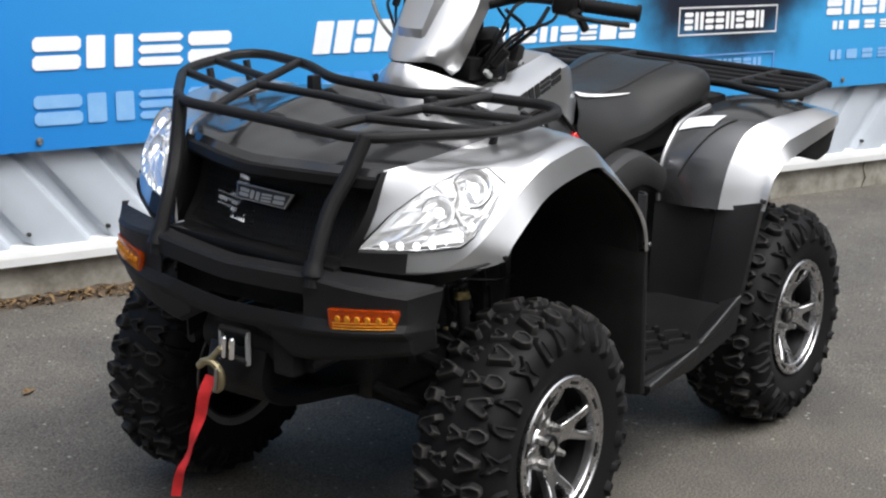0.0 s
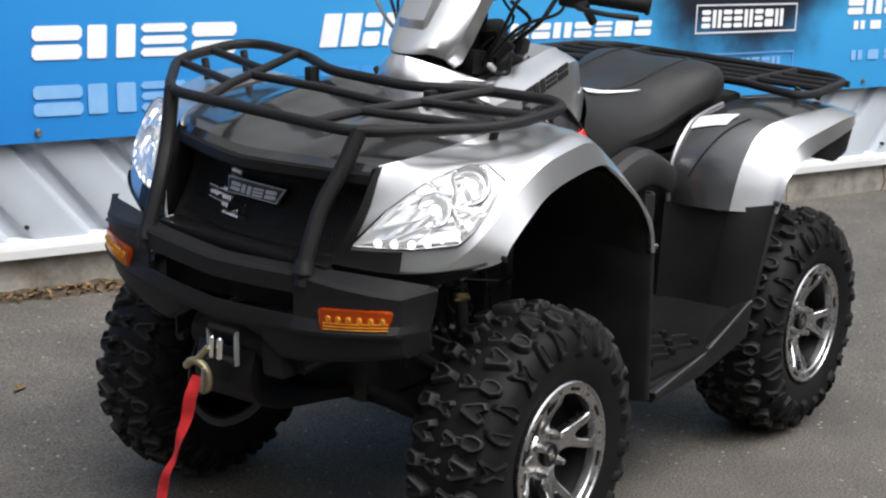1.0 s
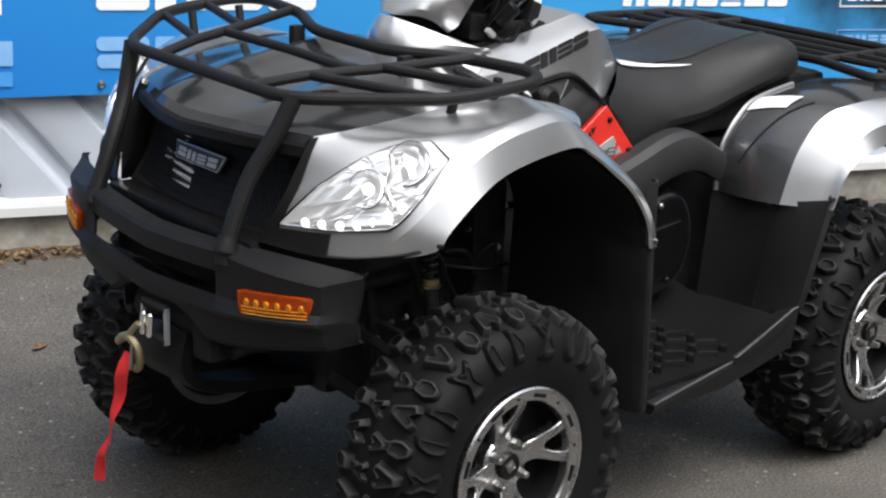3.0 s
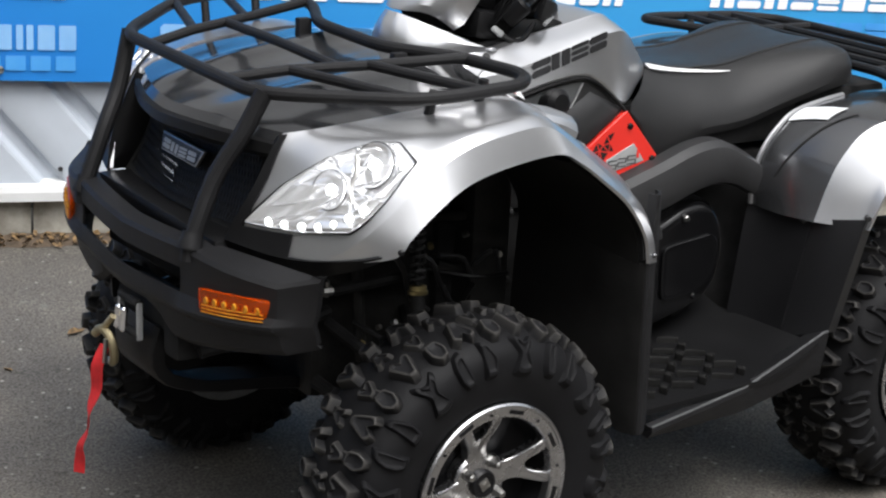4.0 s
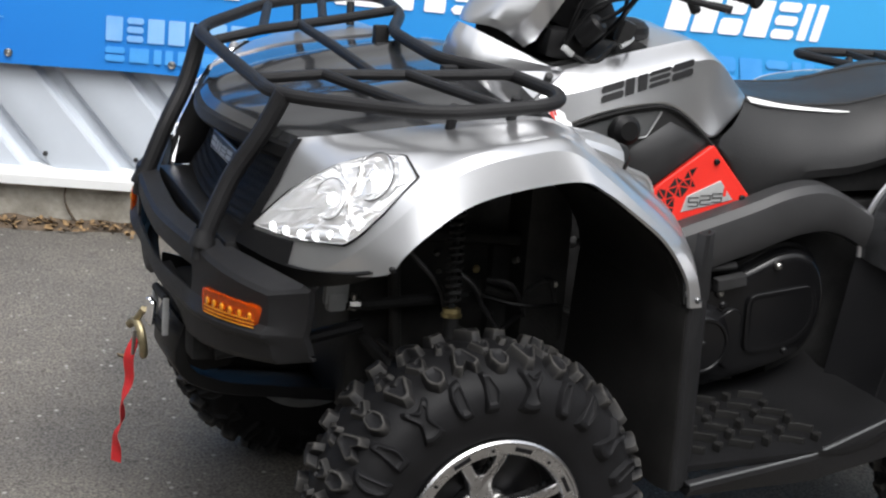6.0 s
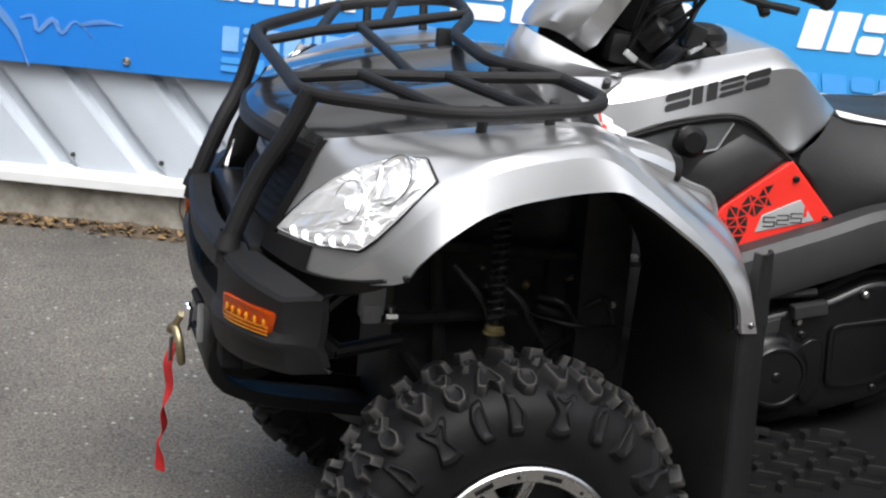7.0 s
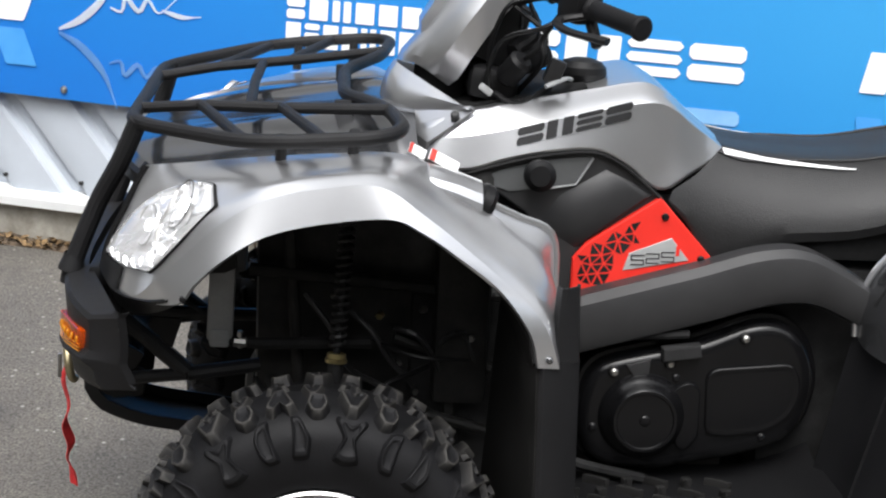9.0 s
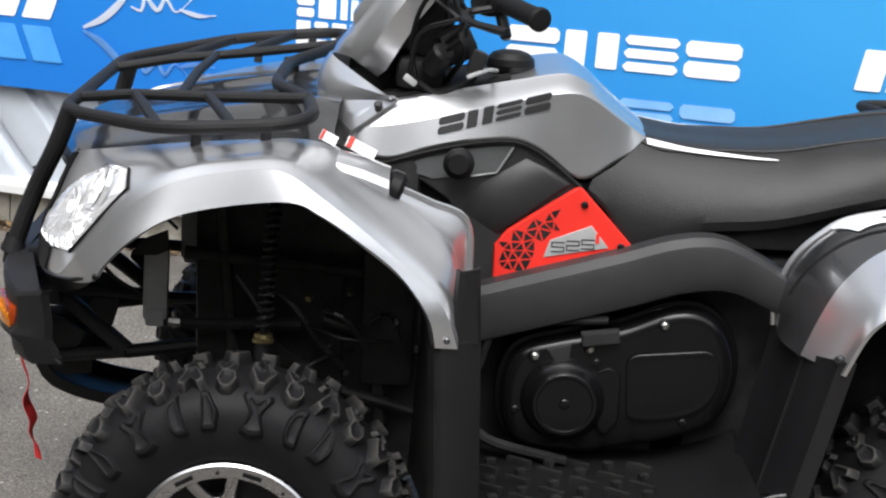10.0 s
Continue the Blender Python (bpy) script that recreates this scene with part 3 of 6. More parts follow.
# -- wheels --
def tyre_profile(half, r_out, r_rim):
    k = half / 0.108
    p = [(0, r_out - 0.018), (0.045 * k, r_out - 0.0235), (0.078 * k, r_out - 0.0345), (0.100 * k, r_out - 0.055), (0.108 * k, r_out - 0.085), (0.106 * k, r_out - 0.115), (0.096 * k, r_rim + 0.012), (0.086 * k, r_rim)]
    c = spline([(a, b, 0) for a, b in p], 22)
    return [(-q.x, q.y) for q in reversed(c[1:])] + [(q.x, q.y) for q in c]


def build_wheel_meshes(half, r_out, seed, phase, face):
    """Returns (tyre, tread, rim, barrel, cap, nut) meshes about the local z axis, outer face towards +z."""
    r_rim = 0.160
    rng = random.Random(seed)
    prof = tyre_profile(half, r_out, r_rim)
    tyre = lathe(bmesh.new(), prof, None, 64)
    acc = [0.0]
    pr = [Vector((a, b, 0)) for a, b in prof]
    for a, b in zip(pr, pr[1:]):
        acc.append(acc[-1] + (b - a).length)
    mid = acc[-1] / 2

    def at(w, th, lift):
        want = min(max(mid + w, 0.001), acc[-1] - 0.001)
        i = next(k for k in range(len(acc) - 1) if acc[k + 1] >= want)
        f = (want - acc[i]) / (acc[i + 1] - acc[i])
        q = pr[i].lerp(pr[i + 1], f)
        t = (pr[min(i + 2, len(pr) - 1)] - pr[max(i - 1, 0)]).normalized()
        nrm = Vector((-t.y, t.x, 0))
        if nrm.y < 0 and abs(w) < half * 0.6:
            nrm = -nrm
        q = q + nrm * lift
        return Vector((q.y * math.cos(th), q.y * math.sin(th), q.x))

    tread, side = bmesh.new(), bmesh.new()

    def lug(outline, w0, th0, h, flip=1, spin=0.0, deep=0.005, bm=tread):
        cs, sn = math.cos(spin), math.sin(spin)
        pts = [(q.x, q.y) for q in fillet([(a, b, 0) for a, b in outline], 0.0045, 2, True)]
        pts = [((a * cs - b * sn) * flip, a * sn + b * cs) for a, b in pts]
        cx = sum(a for a, b in pts) / len(pts)
        cy = sum(b for a, b in pts) / len(pts)
        rings = []
        for sc, lift in ((1.48, -0.003), (1.30, 0.003), (1.13, h * 0.66), (1.04, h * 0.93), (0.94, h), (0.80, h - 0.0005), (0.66, h - deep * 0.7), (0.42, h - deep)):
            rings.append([bm.verts.new(at(w0 + cx + (a - cx) * sc, th0 + (cy + (b - cy) * sc) / r_out, lift)) for a, b in pts])
        n = len(pts)
        for u, v in zip(rings, rings[1:]):
            for k in range(n):
                bm.faces.new((u[k], u[(k + 1) % n], v[(k + 1) % n], v[k]))
        bm.faces.new(rings[-1])

    shield = [(-0.017, -0.011), (-0.018, 0.012), (0.004, 0.017), (0.018, 0.006), (0.017, -0.009), (0.002, -0.017)]
    letter = [(-0.018, -0.007), (-0.018, 0.007), (0.014, 0.023), (0.020, 0.011), (0.009, 0.0), (0.020, -0.011), (0.014, -0.023)]
    vee = [(0.018, 0.007), (0.018, -0.007), (-0.013, -0.023), (-0.018, -0.012), (-0.007, 0.0), (-0.018, 0.012), (-0.013, 0.023)]
    dee = [(-0.024, -0.010), (-0.021, 0.004), (-0.007, 0.013), (0.012, 0.014), (0.024, 0.008), (0.026, -0.009)]
    wedge = [(-0.024, 0.013), (-0.024, 0.004), (0.0, -0.013), (0.022, -0.012), (0.025, 0.010)]
    fork = [(-0.026, -0.016), (-0.015, -0.003), (-0.015, 0.003), (-0.026, 0.016), (-0.019, 0.019), (0.0, 0.007), (0.024, 0.019), (0.028, 0.007), (0.028, -0.007), (0.024, -0.019), (0.0, -0.007), (-0.019, -0.019)]
    k = half / 0.108
    for i in range(8):
        for sg in (-1, 1):
            th = phase - 2 * math.pi * (i + (0.0 if sg > 0 else 0.25)) / 8
            step = -2 * math.pi / 32
            for j, form in enumerate((letter, shield, vee, shield)):
                big = 0.98 if form is shield else 1.20
                lug([(big * a, 0.98 * b) for a, b in form], sg * (0.066 if form is shield else 0.050) * k, th + step * j + rng.uniform(-0.008, 0.008), 0.0185, sg, rng.uniform(-0.1, 0.1) if form is shield else 0.0)
            for j, form in enumerate((wedge, fork, dee)):
                lug([(1.1 * a, 1.2 * b) for a, b in form], sg * 0.117 * k, th + radians((-6, -23, -38.5)[j]), 0.0105, sg, (0.15, 0.0, -0.15)[j], 0.006, side)
            # a forked knob behind each shield, tied to it by a low web
            for j in (1, 3):
                spin = rng.uniform(-0.15, 0.15)
                lug([(0.85 * a, 0.72 * b) for a, b in vee], sg * 0.015 * k, th + step * j + 0.02, 0.0105, sg, spin)
                lug([(-0.010, -0.007), (-0.010, 0.007), (0.010, 0.007), (0.010, -0.007)], sg * 0.038 * k, th + step * j + 0.01, 0.007, sg, spin, 0.001)
    # machined wheel face: pierced outer ring, sunken hub plate, four forked spokes
    rim = bmesh.new()
    zf = half * 0.80
    zh = zf - 0.028
    lathe(rim, [(zf + 0.006, 0.164), (zf + 0.016, 0.1655), (zf + 0.019, 0.162), (zf + 0.0175, 0.1585), (zf + 0.0145, 0.157), (zf + 0.0125, 0.139), (zf + 0.009, 0.1365), (zf - 0.008, 0.1355), (zf - 0.010, 0.150), (zf + 0.002, 0.163)], None, 72)
    hub = bmesh.new()
    spokes = []
    lathe(hub, [(zh - 0.03, 0.056), (zh - 0.004, 0.058), (zh + 0.001, 0.054), (zh + 0.003, 0.048), (zh + 0.003, 0.001)], None, 36)
    right = [(0.040, 0.024), (0.060, 0.021), (0.078, 0.023), (0.100, 0.033), (0.124, 0.044), (0.140, 0.049), (0.1425, 0.040), (0.1445, 0.028), (0.126, 0.022), (0.106, 0.014), (0.094, 0.006)]
    outline = [(q.x, q.y) for q in fillet([(x, y, 0) for x, y in right + [(x, -y) for x, y in reversed(right)]], 0.008, 3, True)]
    for i in range(4):
        a0 = face + math.pi * i / 2
        bm = slab(outline, 0.022, Matrix.Rotation(a0, 4, "Z"), 0.004)
        # dish: the spoke climbs from the hub plate to the ring
        for v in bm.verts:
            f = max(0.0, min(1.0, (math.hypot(v.co.x, v.co.y) - 0.055) / 0.082))
            v.co.z += zh - 0.019 + 0.030 * f * f * (3 - 2 * f)
        spokes.append(bm)
    barrel = bmesh.new()
    lathe(barrel, [(zf + 0.006, 0.163), (zf - 0.004, 0.146), (zf - 0.05, 0.132), (-half * 0.4, 0.128), (-half * 0.8, 0.150), (-half * 0.84, 0.165)], None, 48)
    lathe(barrel, [(zf - 0.055, 0.131), (zf - 0.06, 0.06), (zf - 0.06, 0.001)], None, 48)
    for i in range(16):
        a = 2 * math.pi * i / 16
        c = Vector((0.148 * math.cos(a), 0.148 * math.sin(a), zf + 0.0125))
        if i % 2:
            rod(barrel, c, c + Vector((0, 0, 0.003)), 0.0030, 8)
        else:
            m = Matrix.Translation(c + Vector((0, 0, 0.001))) @ Matrix.Rotation(a, 4, "Z")
            box(barrel, (0, 0, 0), (0.007, 0.032, 0.004), m)
    cap = bmesh.new()
    lathe(cap, [(zh + 0.002, 0.027), (zh + 0.012, 0.0265), (zh + 0.015, 0.024), (zh + 0.015, 0.0185), (zh + 0.0135, 0.018), (zh + 0.0135, 0.001)], None, 28)
    nut = bmesh.new()
    lathe(nut, [(0, 0.0001), (0, 0.0105), (0.006, 0.0115), (0.013, 0.0085), (0.022, 0.0075), (0.024, 0.004), (0.024, 0.0001)], None, 6)
    return tyre, tread, side, rim, barrel, cap, nut, zh, hub, spokes


def build_wheels():
    for half, r_out, x, yc, seed, roll, face in ((0.105, 0.318, 0.016, 0.450, 1, 0.5, 11.5), (0.125, 0.318, 1.30, 0.412, 2, 0.2, -14.0)):
        tyre, tread, side, rim, barrel, cap, nut, zh, hub, spokes = build_wheel_meshes(half, r_out, seed, radians(102.8) - roll, radians(face) - roll)
        first = part("wheel", rim, M_ALLOY, quad, "machined alloy wheel with black inset and knobbly tyre")
        part("tyre", tyre, M_RUBBER, first, "black off-road tyre")
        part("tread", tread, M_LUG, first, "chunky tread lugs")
        part("sidewall_relief", side, M_RUBBER, first, "low moulded lugs on the sidewall", kind="stuff")
        part("barrel", barrel, M_RIMDARK, first, "black inner rim")
        bm = lathe(bmesh.new(), [(-half * 0.70, 0.146), (-half * 0.84, 0.158), (-half * 0.90, 0.170), (-half * 0.86, 0.178), (-half * 0.80, 0.174)], None, 48)
        part("inner_flange", bm, M_ZINC, first, "grey inner rim flange")
        part("hub", hub, M_ALLOY, first)
        for bm in spokes:
            part("spoke", bm, M_ALLOY, first)
        part("hub_cap", cap, M_RIMDARK, first, "black hub cap")
        bm = bmesh.new()
        box(bm, (0, 0, zh + 0.0145), (0.020, 0.020, 0.003), None, 0.001)
        box(bm, (0, 0, zh + 0.0155), (0.010, 0.010, 0.003), None, 0.001)
        part("emblem", bm, M_STEEL, first)
        me = None
        for i in range(4):
            a = radians(face) - roll + math.pi * (i / 2 + 0.25)
            if me is None:
                ob = part("lug_nut", nut, M_STEEL, first, "bright steel lug nut")
                me = ob.data
            else:
                ob = new("lug_nut", me)
                ob.parent = first
                tagged(ob, "bright steel lug nut")
            ob.location = (0.043 * math.cos(a), 0.043 * math.sin(a), zh + 0.002)
        base = Matrix.Translation((x, -yc, 0.311)) @ Matrix.Rotation(radians(90), 4, "X") @ Matrix.Rotation(roll, 4, "Z")
        first.matrix_basis = base
        copy_thing(first, Matrix.Translation((x, yc + 0.034, 0.311 + LEAN * 1.3 * yc)) @ Matrix.Rotation(2 * LEAN - radians(90), 4, "X") @ Matrix.Rotation(roll + 0.4, 4, "Z"))


build_wheels()


# -- front fenders, in three guide lines: hood seam, crease, lower edge --
F0 = [(-0.285, 0.295, 0.940), (-0.250, 0.320, 0.948), (-0.210, 0.335, 0.955), (-0.165, 0.350, 0.963), (-0.120, 0.360, 0.970), (-0.070, 0.365, 0.976), (-0.020, 0.368, 0.981), (0.040, 0.370, 0.986), (0.100, 0.370, 0.990), (0.160, 0.370, 0.980), (0.230, 0.390, 0.935), (0.310, 0.415, 0.880), (0.375, 0.430, 0.820), (0.400, 0.440, 0.720)]
FM = [(-0.325, 0.285, 0.860), (-0.270, 0.365, 0.896), (-0.225, 0.405, 0.920), (-0.190, 0.436, 0.935), (-0.155, 0.462, 0.945), (-0.105, 0.470, 0.959), (-0.050, 0.478, 0.970), (0.030, 0.468, 0.980), (0.100, 0.466, 0.985), (0.165, 0.466, 0.957), (0.245, 0.472, 0.899), (0.320, 0.482, 0.842), (0.372, 0.487, 0.790), (0.393, 0.492, 0.705)]
F1 = [(-0.365, 0.250, 0.757), (-0.325, 0.365, 0.752), (-0.285, 0.440, 0.757), (-0.250, 0.488, 0.793), (-0.202, 0.512, 0.842), (-0.148, 0.526, 0.895), (-0.080, 0.536, 0.938), (0.010, 0.541, 0.961), (0.095, 0.542, 0.966), (0.170, 0.542, 0.920), (0.255, 0.542, 0.855), (0.330, 0.542, 0.790), (0.366, 0.541, 0.742), (0.386, 0.538, 0.685)]
F2 = [(-0.366, 0.250, 0.750), (-0.325, 0.367, 0.742), (-0.264, 0.474, 0.754), (-0.208, 0.532, 0.770), (-0.184, 0.543, 0.802), (-0.140, 0.551, 0.845), (-0.078, 0.553, 0.884), (0.005, 0.555, 0.907), (0.110, 0.556, 0.919), (0.160, 0.556, 0.900), (0.215, 0.556, 0.865), (0.285, 0.556, 0.812), (0.335, 0.556, 0.745), (0.350, 0.554, 0.690)]
NU, NV = 66, 14


def stations(pts, n):
    """n points of a smooth curve through pts, even in the count of pts."""
    p = [Vector(q) for q in pts]
    p = [p[0] * 2 - p[1]] + p + [p[-1] * 2 - p[-2]]
    m, out = len(pts) - 1, []
    for i in range(n):
        f = i / (n - 1) * m
        k = min(int(f), m - 1)
        t = f - k
        a, b, c, d = p[k:k + 4]
        out.append(0.5 * (2 * b + (c - a) * t + (2 * a - 5 * b + 4 * c - d) * t * t + (3 * b - a - 3 * c + d) * t ** 3))
    return out


def fender_rows():
    rows = []
    for a, m, b, c in zip(*(stations(k, NU) for k in (F0, FM, F1, F2))):
        b = b + Vector((0, -0.0015, 0))
        col = stations([a, (a + m) / 2 + Vector((0, 0, 0.005)), m, (m + b) / 2 + Vector((-0.003, 0.008, 0.006)), b], NV + 1)
        c = c + Vector((0, -0.0005, 0.001))
        col += [b.lerp(c, j / 6) for j in range(1, 7)]
        rows.append(col)
    return rows


FENDER = fender_rows()


def on_fender(u, v, lift=0.0):
    """A place on the fender: u along it, v from the hood seam (0) to the crease (1)."""
    fi, fj = u * (NU - 1), v * NV
    i, j = min(int(fi), NU - 2), min(int(fj), NV + 4)
    a, b = fi - i, fj - j
    r = FENDER
    q = (r[i][j] * (1 - a) + r[i + 1][j] * a) * (1 - b) + (r[i][j + 1] * (1 - a) + r[i + 1][j + 1] * a) * b
    n = (r[i + 1][j] - r[i][j]).cross(r[i][j + 1] - r[i][j]).normalized()
    if n.y < 0:
        n = -n
    return q + n * lift


def fold_line(ob, pts):
    """Marks the edges that run along pts as sharp."""
    on = {tuple(round(c, 5) for c in p) for p in pts}
    vs = ob.data.vertices
    for e in ob.data.edges:
        if all(tuple(round(c, 5) for c in vs[k].co) in on for k in e.vertices):
            e.use_edge_sharp = True


def build_fenders():
    for s in LR:
        ob_rows = [[(q.x, s * q.y, q.z) for q in row] for row in FENDER]
        silver = shell(grid(ob_rows), 0.006)
        fender = part("front_fender", silver, M_SILVER, quad, "metallic silver front fender", fold=14)
        fold_line(fender, [(q[NV].x, s * q[NV].y, q[NV].z) for q in FENDER])
        # the lower nose is a separate black skirt
        rows = []
        for u, top in [(0.085 * k / 8, 0.895) for k in range(9)] + [(0.0875 + 0.130 * k / 12, 1.14 + 0.16 * k / 12) for k in range(13)]:
            foot = on_fender(u, 1.36, 0.0) + Vector((0.006, -0.012, -0.030 + 0.022 * max(0.0, u - 0.12) / 0.11))
            rows.append([tuple(Vector((1, s, 1)) * on_fender(u, top, 0.004)), tuple(Vector((1, s, 1)) * on_fender(u, (top + 1.32) / 2, 0.005)), tuple(Vector((1, s, 1)) * on_fender(u, 1.34, 0.006)), tuple(Vector((1, s, 1)) * foot)])
        part("nose_skirt", thick(grid(rows), 0.006), M_BLACK, fender, "matt black lower nose trim")
        for q in (Vector((-0.200, 0.533, 0.780)), Vector((0.368, 0.544, 0.702))):
            bm = rod(bmesh.new(), (q.x, s * (q.y - 0.01), q.z), (q.x, s * (q.y + 0.007), q.z), 0.0055, 12, 0.002)
            part("fender_bolt", bm, M_BLACK if q.x < 0 else M_GRAPH, fender)
        # inner arch lining
        rows = []
        for i in range(30, NU):
            q = FENDER[i][-1]
            rows.append([(q.x - 0.004, s * (q.y - 0.008 - k * 0.05), q.z + 0.006 + 0.02 * math.sin(k * 0.5)) for k in range(7)])
        part("arch_liner", thick(grid(rows), 0.004), M_DARK, fender, "black plastic arch liner")
        # flap behind the wheel and the dark inner wall it joins
        rows, inner = [], []
        for k in range(8):
            z = 0.692 - 0.350 * k / 7
            x = 0.350 + 0.012 * k / 7
            rows.append([(x + 0.002, s * 0.536, z), (x + 0.003, s * 0.543, z), (x + 0.010, s * 0.546, z), (x + 0.022, s * 0.541, z), (x + 0.054, s * 0.516, z), (x + 0.074, s * 0.494, z)])
            inner.append([(x - 0.02 - 0.03 * k / 7, s * 0.20, z), (x - 0.012, s * 0.40, z), (x - 0.006, s * 0.520, z), (x + 0.004, s * 0.541, z)])
        for q in reversed(stations(F2[9:14], 12)):
            inner.insert(0, [(q.x - 0.018, s * 0.20, q.z + 0.01), (q.x - 0.010, s * 0.40, q.z + 0.006), (q.x - 0.006, s * 0.515, q.z + 0.002), (q.x - 0.003, s * 0.532, q.z + 0.002)])
        strip = []
        for k in range(7):
            z = 0.812 - 0.125 * k / 6
            x = 0.384 - 0.006 * k / 6
            strip.append([(x - 0.006, s * 0.508, z), (x, s * 0.526, z), (x + 0.010, s * 0.524, z), (x + 0.030 + 0.012 * k / 6, s * 0.506, z), (x + 0.034 + 0.012 * k / 6, s * 0.490, z)])
        part("flap_shoulder", thick(grid(strip), 0.005), M_POWDER, fender, "dark grey edge of the mud guard")
        part("mud_flap", thick(grid(rows), 0.006), M_POWDER, fender, "dark grey mud guard behind the wheel")
        part("inner_wall", thick(grid(inner), 0.006), M_INNER, fender, "black inner wall of the wheel arch")
        # inner lobe of the fender behind the crease
        lobe = stations([(0.150, 0.330, 0.972), (0.235, 0.352, 0.925), (0.325, 0.330, 0.882), (0.392, 0.312, 0.846), (0.402, 0.318, 0.745)], 20)
        edge = stations(F0[9:14], 20)
        rows = [[tuple(Vector((1, s, 1)) * (a.lerp(b, k / 6) - Vector((0.010, 0, 0.016)) * math.sin(math.pi * k / 6))) for k in range(7)] for a, b in zip(edge, lobe)]
        part("inner_lobe", thick(grid(rows), 0.006), M_SILVER, fender)
        bm = tube(bmesh.new(), [(q.x + 0.002, s * (q.y - 0.002), q.z + 0.002) for q in lobe], 0.0065, 8)
        part("lobe_edge", bm, M_SILVER, fender)


build_fenders()


# -- headlights --
def build_headlights():
    # outline on the fender face, as parameters along and across it
    shape = [(0.012, 0.865), (0.024, 0.74), (0.043, 0.60), (0.070, 0.525), (0.108, 0.475), (0.19, 0.465), (0.250, 0.475), (0.300, 0.505), (0.350, 0.75), (0.285, 0.870), (0.240, 0.915), (0.208, 0.925), (0.09, 0.878), (0.045, 0.872)]
    loop = fillet([(a, b, 0) for a, b in shape], 0.010, 3, True)
    ca, cb = 0.175, 0.690
    for s in LR:
        def ring(scale, lift):
            return [Vector((1, s, 1)) * on_fender(max(0.0, ca + (q.x - ca) * scale), cb + (q.y - cb) * scale, lift) for q in loop]
        bm = grid([ring(1.030, -0.004), ring(1.030, 0.003), ring(1.020, 0.0050), ring(0.994, 0.0055)], wrap=True)
        light = part("headlight", bm, M_BLACK, quad, "clear-lensed headlight with chrome reflectors and lit LEDs")
        # many small tilted facets, as in a pressed multi-reflector
        rng = random.Random(12)
        rings = [ring(1.0, 0.004), ring(0.95, 0.003)]
        for k in range(9):
            f = 0.88 - 0.10 * k
            rings.append([q + Vector((-0.3, s * 0.6, 0.4)) * rng.uniform(-0.0026, 0.0044) for q in ring(f, 0.0048)])
        rings.append(ring(0.02, 0.004))
        part("reflector", grid(rings, wrap=True), M_GLASSY, light, "bright chrome reflector with small facets", smooth=False)
        bm = grid([ring(1.0, 0.004), ring(0.97, 0.008), ring(0.8, 0.014), ring(0.5, 0.018), ring(0.2, 0.019), ring(0.02, 0.019)], wrap=True)
        ob = part("lens", bm, M_LENS, light, "clear polycarbonate lens")
        ob.visible_shadow = False
        for u, v, r in ((0.238, 0.625, 0.038), (0.136, 0.680, 0.032)):
            c = Vector((1, s, 1)) * on_fender(u, v, 0.002)
            o = Vector((1, s, 1)) * on_fender(u, v, 0.2)
            o = (o + c + Vector((-0.12, 0, 0))) / 2
            bm = lathe(bmesh.new(), [(0.000, r * 1.10), (0.008, r * 1.08), (0.009, r * 1.0), (0.006, r * 0.90), (0.003, r * 0.7), (0.002, r * 0.4), (0.0018, 0.0005)], axis(c, o), 28)
            part("reflector_bowl", bm, M_GLASSY, light)
            bm = lathe(bmesh.new(), [(0.001, r * 0.30), (0.006, r * 0.29), (0.008, r * 0.20), (0.009, 0.0005)], axis(c, o), 16)
            part("bulb", bm, M_BULB, light, "lit bulb")
            bm = lathe(bmesh.new(), [(0.0085, r * 1.09), (0.0098, r * 1.06), (0.0085, r * 1.02)], axis(c, o), 28)
            part("bezel", bm, M_GREY, light)
        # stepped divider between the bowls
        line = [Vector((1, s, 1)) * on_fender(q.x, q.y, 0.005) for q in spline([(0.182, 0.53, 0), (0.190, 0.62, 0), (0.184, 0.70, 0), (0.196, 0.78, 0)], 14)]
        part("reflector_web", tube(bmesh.new(), line, 0.0045, 6, flat=0.6), M_STEEL, light)
        for k in range(7):
            u = 0.046 + 0.182 * (k / 6) ** 1.15
            v = 0.842 + 0.012 * math.sin(math.pi * k / 6)
            c = Vector((1, s, 1)) * on_fender(u, v, 0.003)
            o = Vector((1, s, 1)) * on_fender(u, v, 0.2)
            bm = lathe(bmesh.new(), [(0, 0.0082), (0.004, 0.0078), (0.006, 0.0050), (0.0066, 0.0004)], axis(c, o), 12)
            part("led", bm, M_LED, light, "lit white LED")


build_headlights()


